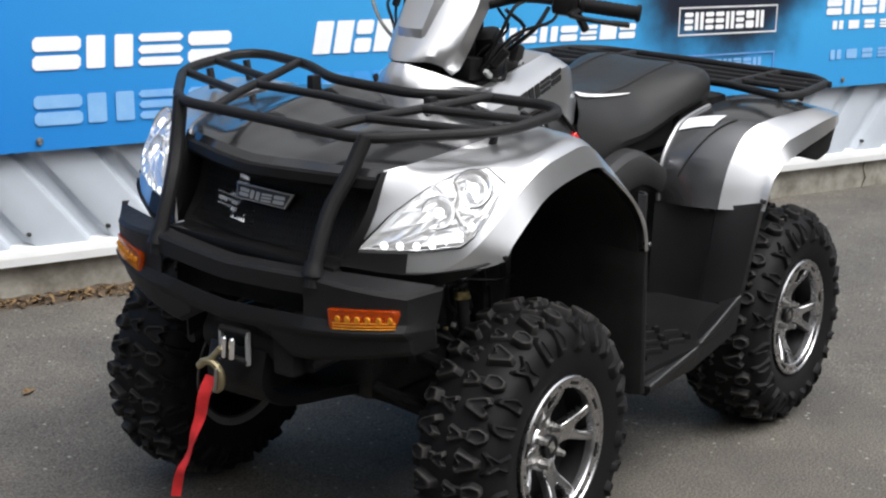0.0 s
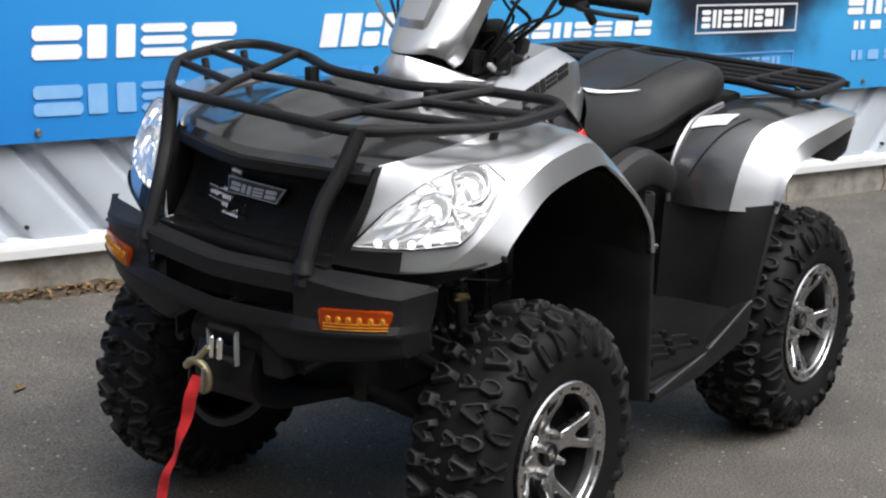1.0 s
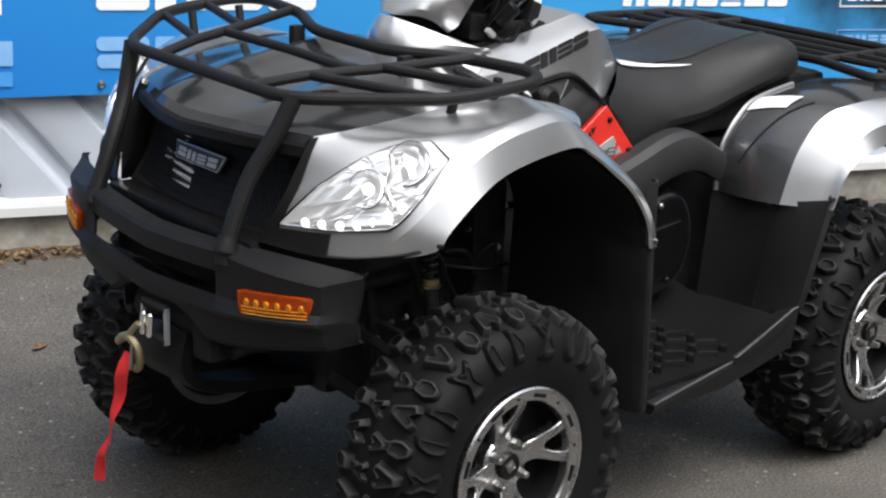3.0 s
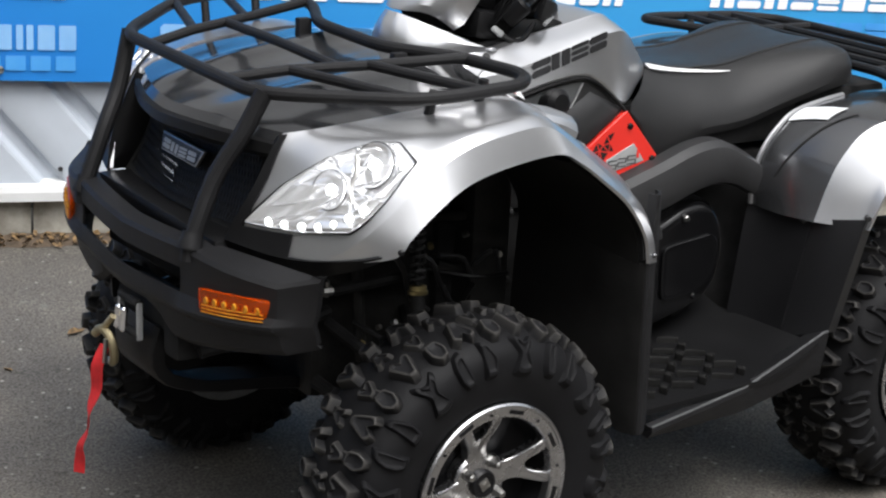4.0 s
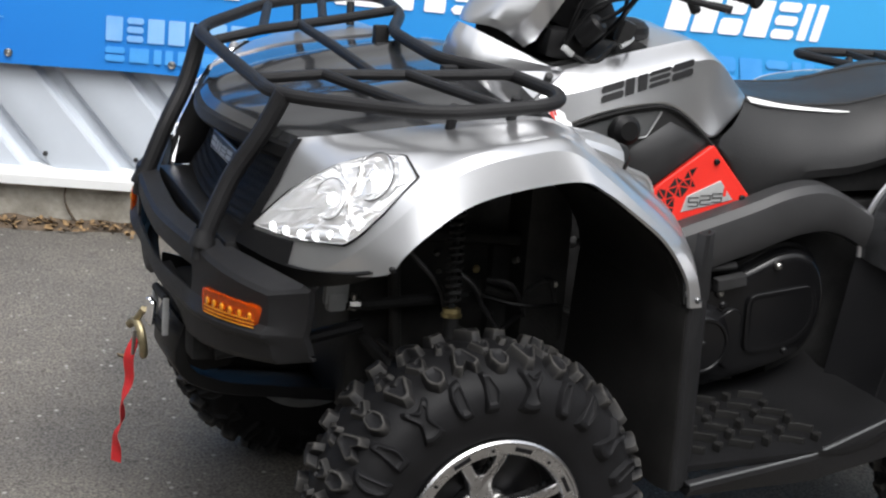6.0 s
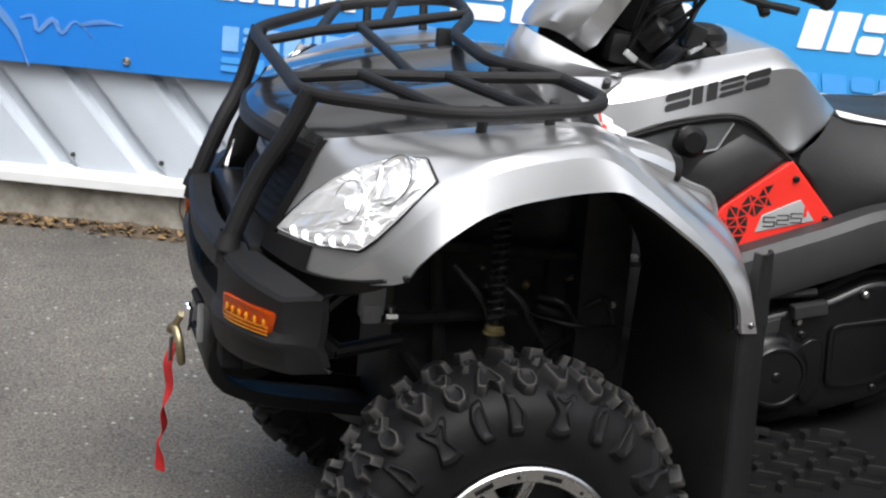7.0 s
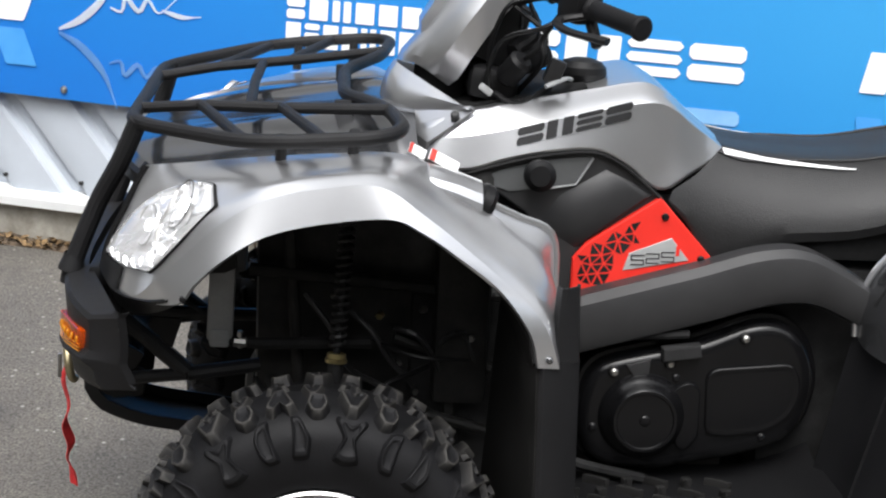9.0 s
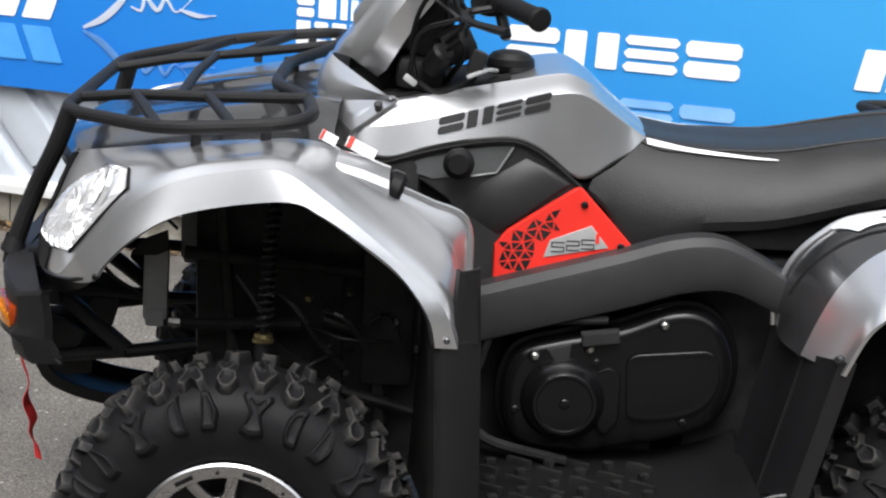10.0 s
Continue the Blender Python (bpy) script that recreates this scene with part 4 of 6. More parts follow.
# -- hood, grille, nose --
def build_nose():
    rows = []
    n = 36
    left = spline(F0[:10], n)
    for i in range(n):
        q = left[i]
        u = i / (n - 1)
        row = []
        for k in range(25):
            f = -1 + 2 * k / 24
            bulge = 1 - f * f
            x = q.x - (0.075 * (1 - u) ** 1.5) * bulge + 0.0 * u
            z = q.z - 0.004 + (0.022 + 0.030 * u) * bulge * (0.5 + 0.5 * u) + 0.010 * math.exp(-((abs(f) - 0.45) / 0.12) ** 2) * min(1, u * 4)
            if i == 0:
                z -= 0.012
            row.append((x, f * (q.y - 0.002), z))
        rows.append(row)
    part("hood", thick(grid(rows), 0.006), M_HOOD, quad, "glossy graphite hood that mirrors the sky")
    # dark rim under the hood's front edge and a sunken grille
    front = [Vector(p) for p in rows[0]]
    rim = []
    for dz, dx in ((0.0, 0.002), (-0.004, -0.010), (-0.022, -0.012), (-0.032, -0.002), (-0.034, 0.03)):
        rim.append([(p.x + dx, p.y, p.z + dz) for p in front])
    grille = part("grille", thick(grid(rim), 0.004), M_BLACK, quad, "black front grille with perforated mesh")
    face = bmesh.new()

    def back_at(y, v):
        return (-0.268 - 0.055 * v - 0.035 * (1 - (y / 0.27) ** 2) + 0.02 * math.sin(math.pi * v), y, 0.925 - 0.18 * v)

    holes = ((0.030, 0.085, 0.02, 0.16), (0.062, 0.110, 0.16, 0.42), (0.050, 0.140, 0.46, 0.60), (0.045, 0.135, 0.60, 0.78), (0.140, 0.195, 0.54, 0.68))
    ny, nv = 72, 30
    vs = [[face.verts.new(back_at(-0.27 + 0.54 * i / ny, k / nv)) for i in range(ny + 1)] for k in range(nv + 1)]
    for k in range(nv):
        for i in range(ny):
            y, v = -0.27 + 0.54 * (i + 0.5) / ny, (k + 0.5) / nv
            if any(a < y + 0.06 * (v - 0.5) < b and c < v < d for a, b, c, d in holes):
                continue
            face.faces.new((vs[k][i], vs[k][i + 1], vs[k + 1][i + 1], vs[k + 1][i]))
    part("grille_back", thick(face, 0.006), M_DARK, grille)
    # fine mesh of crossed wires in front of the back plate
    wires = bmesh.new()
    for i in range(-29, 30):
        for lean in (-0.05, 0.05):
            pts = []
            for k in range(7):
                v = 0.10 + 0.78 * k / 6
                y = i * 0.0080 + lean * (v - 0.5)
                if abs(y) > 0.235:
                    continue
                pts.append((-0.273 - 0.055 * v - 0.035 * (1 - (y / 0.27) ** 2) + 0.02 * math.sin(math.pi * v) - 0.004, y, 0.925 - 0.18 * v))
            if len(pts) > 2:
                tube(wires, pts, 0.0013, 4, caps=False)
    part("mesh", wires, M_BLACK, grille, "fine black wire mesh")
    bm = bmesh.new()
    box(bm, (-0.345, 0, 0.735), (0.09, 0.50, 0.035), None, 0.01)
    part("nose_base", bm, M_BLACK, grille)
    for s in LR:
        rows = []
        for k in range(9):
            v = k / 8
            a, b = Vector(back_at(s * 0.268, v)), Vector((1, s, 1)) * on_fender(0.0, 0.02 + 1.3 * v, 0.0)
            rows.append([a, a.lerp(b, 0.35) + Vector((-0.012, 0, 0)), a.lerp(b, 0.7) + Vector((-0.012, 0, 0)), b + Vector((-0.005, 0, 0)), Vector((1, s, 1)) * on_fender(0.014, 0.02 + 1.3 * v, 0.004)])
        part("grille_cheek", thick(grid(rows), 0.005), M_BLACK, grille)
    # maker's plate: a bright frame with dark blocks
    m = Matrix.Translation((-0.322, 0.004, 0.852)) @ Matrix.Rotation(radians(-90), 4, "Z") @ Matrix.Rotation(radians(78), 4, "X")
    bm = slab([(-0.080, -0.017), (0.070, -0.017), (0.092, 0.017), (-0.088, 0.017)], 0.006, m, 0.002)
    badge = part("badge", bm, M_STEEL, grille, "chrome-framed maker's badge")
    bm = slab([(-0.076, -0.0135), (0.066, -0.0135), (0.083, 0.0135), (-0.083, 0.0135)], 0.0068, m)
    part("badge_field", bm, M_GREY, badge, smooth=False)
    for i, kind in enumerate(("pair", "posts", "triple", "pair")):
        bm = bmesh.new()
        for q in block(0.031, 0.018, kind, 0.15):
            bm.faces.new([bm.verts.new((-0.072 + 0.036 * i + x, -0.009 + y, 0.0085)) for x, y in q])
        bmesh.ops.remove_doubles(bm, verts=bm.verts, dist=1e-5)
        bmesh.ops.solidify(bm, geom=bm.faces[:], thickness=0.001)
        bmesh.ops.transform(bm, matrix=m, verts=bm.verts)
        part("badge_block", bm, M_PLATE, badge, smooth=False)


build_nose()


# -- bumper with its indicators, posts and front rack --
def bumper_x(y):
    a = abs(y)
    if a > 0.414:
        return -0.362 + 1.08 * (a - 0.414)
    return -0.448 + 0.32 * a * a + 1.45 * max(0.0, a - 0.27) ** 2


def build_bumper():
    ys = [-0.463, -0.447, -0.430, -0.414, -0.412, -0.39, -0.36, -0.32, -0.28, -0.245, -0.207, -0.205, -0.16, -0.12, -0.08, -0.04]
    ys = ys + [0.0] + [-y for y in reversed(ys)]

    def column(y):
        a = abs(y)
        out = max(0.0, a - 0.414) / 0.049
        wing = max(0.0, min(a, 0.414) - 0.205) / 0.209
        x = bumper_x(y)
        top = 0.742 - 0.028 * wing + 0.017 * out
        back_x = -0.393 + 0.084 * max(0.0, a - 0.205) / 0.258 if a > 0.205 else x + 0.040
        back_x = max(back_x, x + 0.002)
        back_z = 0.746 - 0.014 * max(0.0, a - 0.205) / 0.258
        low = 0.606 - 0.050 * min(1.0, max(0.0, a - 0.09) / 0.06) + 0.039 * max(0.0, a - 0.2) / 0.26
        rz = 0.624 + 0.055 * max(0.0, a - 0.205)
        ridge = -0.010 * min(1.0, max(0.0, a - 0.19) / 0.03) * max(0.0, 1 - out * 1.2)
        pts = [(back_x + 0.004, back_z - 0.030), (back_x, back_z), (x + 0.006, top + 0.001), (x, top - 0.007), (x + 0.002, 0.700), (x + 0.003, 0.680), (x + 0.002, 0.655), (x + ridge, rz + 0.006), (x + ridge + 0.001, rz), (x + 0.008, rz - 0.014), (x + 0.014, low + 0.010), (x + 0.024, low), (x + 0.050 - 0.022 * out, low + 0.002)]
        s = 1 if y > 0 else -1
        return [(px, y - s * 0.030 * out * (back_z - pz) / 0.14, pz + 0.105 * max(0.0, y)) for px, pz in pts]

    bm = bmesh.new()
    cols = [[bm.verts.new(q) for q in column(y)] for y in ys]
    for (y0, a), (y1, b) in zip(zip(ys, cols), zip(ys[1:], cols[1:])):
        for k in range(12):
            if max(abs(y0), abs(y1)) <= 0.2051 and k in (4, 5):
                continue
            bm.faces.new((a[k], a[k + 1], b[k + 1], b[k]))
    # narrow returned ends
    for col, s in ((cols[0], -1), (cols[-1], 1)):
        back = [bm.verts.new((v.co.x + 0.012, v.co.y - s * 0.006, v.co.z)) for v in col]
        for k in range(1, 10):
            bm.faces.new((col[k], col[k + 1], back[k + 1], back[k]))
    bumper = part("bumper", shell(bm, 0.005), M_POWDER, quad, "matt black pressed-steel front bumper", fold=16)
    for s in LR:
        # indicator lamp let into the face
        y0, y1 = 0.270, 0.404
        lo = []
        for lift, sc in ((0.004, 1.0), (-0.006, 0.98), (-0.008, 0.92), (-0.008, 0.02)):
            cy, cz = (y0 + y1) / 2, 0.660
            ring = []
            for q in fillet([(y0, 0.635, 0), (y1 - 0.008, 0.645, 0), (y1, 0.686, 0), (y0 - 0.006, 0.681, 0)], 0.008, 2, True):
                y = cy + (q.x - cy) * sc
                ring.append((bumper_x(y) + 0.001 + lift, s * y, cz + (q.y - cz) * sc + 0.105 * max(0.0, s * y)))
            lo.append(ring)
        lamp = part("indicator", grid(lo, wrap=True), M_AMBER, bumper, "amber indicator lamp")
        for i in range(6):
            y = y0 + 0.02 + 0.1 * i / 5
            c = (bumper_x(y) - 0.004, s * y, 0.662 + 0.03 * (y - y0) + 0.105 * max(0.0, s * y))
            bm = rod(bmesh.new(), c, (c[0] - 0.005, c[1], c[2]), 0.0072, 10, 0.003)
            part("indicator_led", bm, M_AMBERIN, lamp)
        for z in (0.641, 0.647, 0.653):
            bm = tube(bmesh.new(), [(bumper_x(y) - 0.0075, s * y, z + 0.06 * (y - y0) + 0.105 * max(0.0, s * y)) for y in [y0 + 0.01 + 0.12 * i / 8 for i in range(9)]], 0.0012, 5)
            part("indicator_rib", bm, M_AMBERIN, lamp)
    bm = bmesh.new()
    box(bm, (-0.355, 0, 0.678), (0.03, 0.44, 0.08))
    part("slot_back", bm, M_DARK, bumper)
    for s in LR:
        # upright post from bumper to rack
        bm = bmesh.new()
        tube(bm, spline([(-0.425, s * 0.222, 0.715), (-0.415, s * 0.222, 0.76), (-0.375, s * 0.226, 0.86), (-0.335, s * 0.246, 0.935), (-0.303, s * 0.262, 1.008 + (0.032 if s > 0 else 0.0))], 16), 0.0165, 12)
        lathe(bm, [(0, 0.023), (0.006, 0.0225), (0.018, 0.019), (0.03, 0.017)], axis((-0.422, s * 0.222, 0.738), (-0.410, s * 0.222, 0.80)), 16)
        part("upright_post", bm, M_POWDER, bumper, "black upright tube between bumper and rack")
        # stays and gusset plates from the bumper back to the frame
        for a, b, r in (((-0.378, 0.175, 0.524), (-0.225, 0.190, 0.545), 0.012), ((-0.345, 0.175, 0.645), (-0.225, 0.188, 0.548), 0.016), ((-0.355, 0.185, 0.662), (-0.190, 0.190, 0.657), 0.012), ((-0.225, 0.190, 0.545), (-0.100, 0.160, 0.555), 0.013)):
            part("bumper_stay", rod(bmesh.new(), (a[0], s * a[1], a[2]), (b[0], s * b[1], b[2]), r, 10), M_POWDER, bumper)
        for y, flat in ((0.182, [(-0.290, 0.648), (-0.235, 0.645), (-0.253, 0.588), (-0.296, 0.630)]), (0.170, [(-0.392, 0.612), (-0.345, 0.598), (-0.302, 0.574), (-0.318, 0.545), (-0.388, 0.530)]), (0.072, [(-0.412, 0.535), (-0.312, 0.512), (-0.316, 0.462), (-0.370, 0.455), (-0.408, 0.475)])):
            mg = Matrix(((1, 0, 0, 0), (0, 0, s, s * y), (0, 1, 0, 0), (0, 0, 0, 1)))
            part("gusset", slab([(q.x, q.y) for q in fillet([(a, b, 0) for a, b in flat], 0.006, 2, True)], 0.006, mg, 0.001), M_BLACK, bumper)
    # skid pan under the bumper: a bent plate with upturned sides
    curve = spline([(-0.412, 0, 0.548), (-0.428, 0, 0.482), (-0.405, 0, 0.438), (-0.364, 0, 0.416), (-0.306, 0, 0.400), (-0.190, 0, 0.384), (-0.080, 0, 0.366), (0.010, 0, 0.345)], 22)
    rows = []
    for k, q in enumerate(curve):
        d = (curve[min(k + 1, 21)] - curve[max(k - 1, 0)]).normalized()
        up = Vector((-d.z, 0, d.x)) * 0.026
        rows.append([(q.x + up.x, -0.082, q.z + up.z), (q.x + 0.1 * up.x, -0.080, q.z + 0.1 * up.z), (q.x, -0.074, q.z), (q.x, 0.0, q.z), (q.x, 0.074, q.z), (q.x + 0.1 * up.x, 0.080, q.z + 0.1 * up.z), (q.x + up.x, 0.082, q.z + up.z)])
    part("skid_plate", thick(grid(rows), 0.005), M_BLACK, bumper, fold=30)


build_bumper()


def build_front_rack():
    def up(x, y, rise=0.0):
        return (x, y, 1.030 + 0.09 * (x - 0.1) + 0.06 * (y + 0.46) + rise)

    half = [(-0.318, 0.235), (-0.285, 0.290), (-0.130, 0.435), (-0.060, 0.462), (0.078, 0.470), (0.116, 0.448), (0.132, 0.405), (0.110, 0.255), (0.036, 0.115)]
    loop = [up(x, -y) for x, y in half] + [up(x, y) for x, y in reversed(half)]
    bm = tube(bmesh.new(), fillet(loop, 0.045, 5, True), 0.0118, 12, closed=True)
    rack = part("front_rack", bm, M_POWDER, quad, "matt black tubular front luggage rack")
    for s in LR:
        def on_bar(u, s=s):
            return up(-0.318 + 0.430 * u, s * (0.146 + 0.135 * u), 0.007 * math.sin(math.pi * min(1.0, u * 1.4)) ** 0.5 if 0 < u < 0.7 else 0.004 * (u > 0))
        part("rack_bar", tube(bmesh.new(), [on_bar(u) for u in (0.0, 0.25, 0.65, 1.0)], 0.0098, 10), M_POWDER, rack)
        for u, x, y in ((0.26, -0.120, 0.428), (0.58, 0.008, 0.460)):
            part("rack_bar", tube(bmesh.new(), [on_bar(u), up(x, s * y)], 0.0095, 10), M_POWDER, rack)
    part("rack_bar", tube(bmesh.new(), [up(-0.122, -0.205, 0.005), up(-0.126, 0.0, 0.010), up(-0.122, 0.205, 0.005)], 0.0095, 10), M_POWDER, rack)
    for s in LR:
        for x, y in ((0.055, 0.405), (-0.060, 0.415)):
            top = Vector(up(x, s * y))
            part("rack_foot", tube(bmesh.new(), [top, top + Vector((-0.002, -s * 0.012, -0.048))], 0.009, 8), M_POWDER, rack)
        top = Vector(up(0.035, s * 0.17))
        part("rack_bracket", box(bmesh.new(), top + Vector((0, 0, -0.024)), (0.03, 0.02, 0.05), None, 0.004), M_POWDER, rack)


build_front_rack()


# -- steering pod, collar, tank cover --
def build_pod():
    def along(pts, n):
        p = [Vector(q) for q in pts]
        out = []
        for i in range(n):
            f = i / (n - 1) * (len(p) - 1)
            k = min(int(f), len(p) - 2)
            out.append(p[k].lerp(p[k + 1], f - k))
        return out

    top = [(0.126, 0.0, 1.097), (0.131, 0.024, 1.095), (0.146, 0.050, 1.087), (0.195, 0.112, 1.063), (0.250, 0.176, 1.038)]
    bend = [(0.102, 0.0, 1.030), (0.106, 0.036, 1.026), (0.121, 0.075, 1.012), (0.190, 0.134, 1.026), (0.262, 0.180, 1.035)]
    low = [(0.101, 0.0, 1.020), (0.105, 0.037, 1.016), (0.1205, 0.0765, 1.008), (0.152, 0.142, 0.994), (0.182, 0.205, 0.980)]
    base = [(0.095, 0.0, 0.985), (0.100, 0.040, 0.980), (0.114, 0.080, 0.970), (0.146, 0.142, 0.962), (0.176, 0.201, 0.958)]
    rows = []
    guides = [along(g, 17) for g in (top, bend, low, base)]
    for u in range(13):
        g, v = min(u // 4, 2), u / 4 - min(u // 4, 2)
        line = [p.lerp(q, v) + Vector((-0.5, 0.5 * min(1.0, p.y / 0.05), 0.4)) * (0.010 * math.sin(math.pi * v) if g == 0 else 0.0) for p, q in zip(guides[g], guides[g + 1])]
        rows.append([(p.x, -p.y, p.z) for p in reversed(line)] + [tuple(p) for p in line[1:]])
    part("steering_collar", thick(grid(rows), 0.005), M_SILVER, quad, "metallic silver collar below the steering pod", fold=20)
    rows = []
    for z, xf, hw, xr in ((1.100, 0.132, 0.090, 0.176), (1.114, 0.138, 0.102, 0.192), (1.140, 0.160, 0.113, 0.218), (1.175, 0.184, 0.119, 0.250), (1.210, 0.208, 0.121, 0.278), (1.250, 0.236, 0.118, 0.308), (1.290, 0.268, 0.108, 0.330), (1.312, 0.300, 0.085, 0.340)):
        row = []
        for k in range(25):
            f = -1 + 2 * k / 24
            a = abs(f)
            x = xf + (xr - xf) * max(0.0, (a - 0.55) / 0.45) ** 1.0 + 0.045 * min(1, a / 0.55) ** 2.2
            y = hw * min(1.0, (a / 0.62)) ** 0.85 * (1 if f > 0 else -1)
            row.append((x, y, z - (0.065 if z < 1.12 else 0.03 if z < 1.16 else 0.0) * max(0, a - 0.45)))
        rows.append(row)
    pod = part("steering_pod", thick(grid(rows), 0.005), M_SILVER, quad, "metallic silver steering pod cowl")
    rows = []
    for k in range(8):
        v = k / 7
        z = 1.150 + 0.16 * v
        xf = 0.163 + 0.60 * 0.16 * v
        w = 0.050 + 0.016 * v
        rows.append([(xf + (0.020 if abs(f) == 1 else -0.005 * (1 - f * f) - (0.004 if k else -0.010)), f * w, z) for f in (-1, -0.8, -0.5, 0, 0.5, 0.8, 1)])
    part("pod_scoop", thick(grid(rows), 0.004), M_SILVER, pod, "raised scoop on the cowl")
    bm = bmesh.new()
    box(bm, (0.30, 0, 1.165), (0.11, 0.17, 0.12), Matrix.Rotation(radians(20), 4, "Y"), 0.02)
    box(bm, (0.315, 0, 1.25), (0.06, 0.15, 0.07), Matrix.Rotation(radians(25), 4, "Y"), 0.02)
    part("instrument_housing", bm, M_BLACK, pod)
    bm = rod(bmesh.new(), (0.205, 0, 0.99), (0.225, 0, 1.17), 0.052, 20)
    part("pod_neck", bm, M_DARK, pod)
    for s in LR:
        bm = rod(bmesh.new(), (0.231, s * 0.176, 1.012), (0.228, s * 0.191, 1.030), 0.008, 12, 0.002)
        part("collar_bolt", bm, M_GREY, pod)


build_pod()

TANK = [(0.150, 0.945, 0.968, 0.990, 0.176), (0.185, 0.944, 0.985, 1.012, 0.200), (0.250, 0.934, 0.992, 1.030, 0.205), (0.320, 0.955, 1.006, 1.044, 0.206), (0.400, 0.972, 1.026, 1.060, 0.204), (0.480, 0.977, 1.046, 1.076, 0.202), (0.535, 0.952, 1.058, 1.086, 0.200), (0.580, 0.916, 1.062, 1.089, 0.198), (0.615, 0.910, 1.050, 1.076, 0.188), (0.665, 0.937, 1.014, 1.032, 0.160), (0.722, 0.962, 0.974, 0.982, 0.124)]


def tank_side(x, v):
    """A place on the tank cover's flank: v from its lower edge (0) to its crease (1)."""
    for a, b in zip(TANK, TANK[1:]):
        if a[0] <= x <= b[0]:
            f = (x - a[0]) / (b[0] - a[0])
            q = [p + (r - p) * f for p, r in zip(a, b)]
            return Vector((x, q[4] - 0.013 * v, q[1] + (q[2] - q[1]) * v))


def build_tank():
    rows = []
    st = [spline([(t[0], t[1], t[2]) for t in TANK], 40), spline([(t[0], t[3], t[4]) for t in TANK], 40)]
    for p, q in zip(*st):
        x, zb, zc, zt, w = p.x, p.y, p.z, q.y, q.z
        ease = min(1.0, max(0.0, (x - 0.22) / 0.22))
        inn = 0.034 + 0.026 * ease * ease * (3 - 2 * ease)
        half = [(w - 0.012, zb - 0.004), (w - 0.002, zb - 0.001), (w, zb + 0.004), (w - 0.005, zb + (zc - zb) * 0.45), (w - 0.012, zc - 0.001), (w - 0.0145, zc + 0.0015), (w - 0.009 - inn * 0.48, (zc + zt) / 2 + 0.002), (w - inn, zt - 0.003), (w - inn - 0.006, zt + 0.001), (w * 0.35, zt + 0.006), (0.0, zt + 0.008)]
        rows.append([(x, -y, z) for y, z in half] + [(x, y, z) for y, z in reversed(half[:-1])])
    tank = part("tank_cover", thick(grid(rows), 0.004), M_SILVER, quad, "metallic silver fuel tank cover", fold=22)
    # black plate on the cover's top paints the dark cavity below the steering pod
    rows = []
    for p, q in list(zip(*st))[4:21]:
        w = q.z - 0.072
        rows.append([(p.x, -w, q.y + 0.004), (p.x, -w * 0.9, q.y + 0.0065), (p.x, -w * 0.4, q.y + 0.011), (p.x, w * 0.4, q.y + 0.011), (p.x, w * 0.9, q.y + 0.0065), (p.x, w, q.y + 0.004)])
    part("tank_well", thick(grid(rows), 0.004), M_DARK, tank, "black plate drawn for the dark cavity below the handlebar")
    # raised dark lettering blocks on both flanks
    for s in LR:
        for i, kind in enumerate(("pair", "posts", "triple", "pair")):
            bm = bmesh.new()
            for q in block(0.046, 0.030, kind, 0.1):
                fs = []
                for x, y in q:
                    xx = 0.336 + 0.051 * i + x
                    base = tank_side(xx, 0.0)
                    crease = tank_side(xx, 1.0)
                    z = 0.979 + 0.27 * (xx - 0.336) + y
                    f = (z - base.z) / (crease.z - base.z)
                    pt = base.lerp(crease, f)
                    fs.append(bm.verts.new((xx, s * (pt.y + 0.0045), z)))
                bm.faces.new(fs)
            bmesh.ops.remove_doubles(bm, verts=bm.verts, dist=1e-5)
            bmesh.ops.solidify(bm, geom=bm.faces[:], thickness=0.0025)
            part("raised_mark", bm, M_INK, tank, smooth=False)
    bm = lathe(bmesh.new(), [(0, 0.034), (0.008, 0.043), (0.018, 0.046), (0.030, 0.044), (0.040, 0.034), (0.045, 0.018), (0.046, 0.0005)], axis((0.466, -0.045, 1.074), (0.468, -0.045, 1.2)), 28)
    part("fuel_cap", bm, M_BLACK, tank, "black plastic fuel cap")
    # dark flank below the tank, knob, red vent and its label
    for s in LR:
        outline = [(0.245, 0.926), (0.32, 0.950), (0.40, 0.968), (0.48, 0.973), (0.53, 0.950), (0.575, 0.912), (0.60, 0.893), (0.70, 0.785), (0.70, 0.74), (0.44, 0.68), (0.405, 0.69), (0.40, 0.80), (0.36, 0.86), (0.30, 0.90)]
        m = Matrix(((1, 0, 0, 0), (0, 0, s, s * 0.178), (0, 1, 0, 0), (0, 0, 0, 1)))
        flank = part("side_panel", slab(outline, 0.016, m, 0.004), M_GREY, quad, "dark grey plastic side panel")
        mk = Matrix(((1, 0, 0, 0), (0, 0, s, s * 0.1935), (0, 1, 0, 0), (0, 0, 0, 1)))
        rim = [(0.268, 0.917), (0.325, 0.938), (0.40, 0.957), (0.474, 0.965), (0.444, 0.914), (0.395, 0.906), (0.33, 0.897)]
        # pale plate paints the glossy panel's reflection behind the knob
        part("knob_recess", slab(rim, 0.003, mk, 0.001), M_PALE, flank, "pale grey plate drawn as the panel's reflection behind the knob")
        # bright tube paints the light edge of that reflection
        bm = tube(bmesh.new(), [(0.400, s * 0.198, 0.906), (0.446, s * 0.198, 0.914), (0.474, s * 0.198, 0.962)], 0.0022, 6)
        part("recess_edge", bm, M_ZINC, flank)
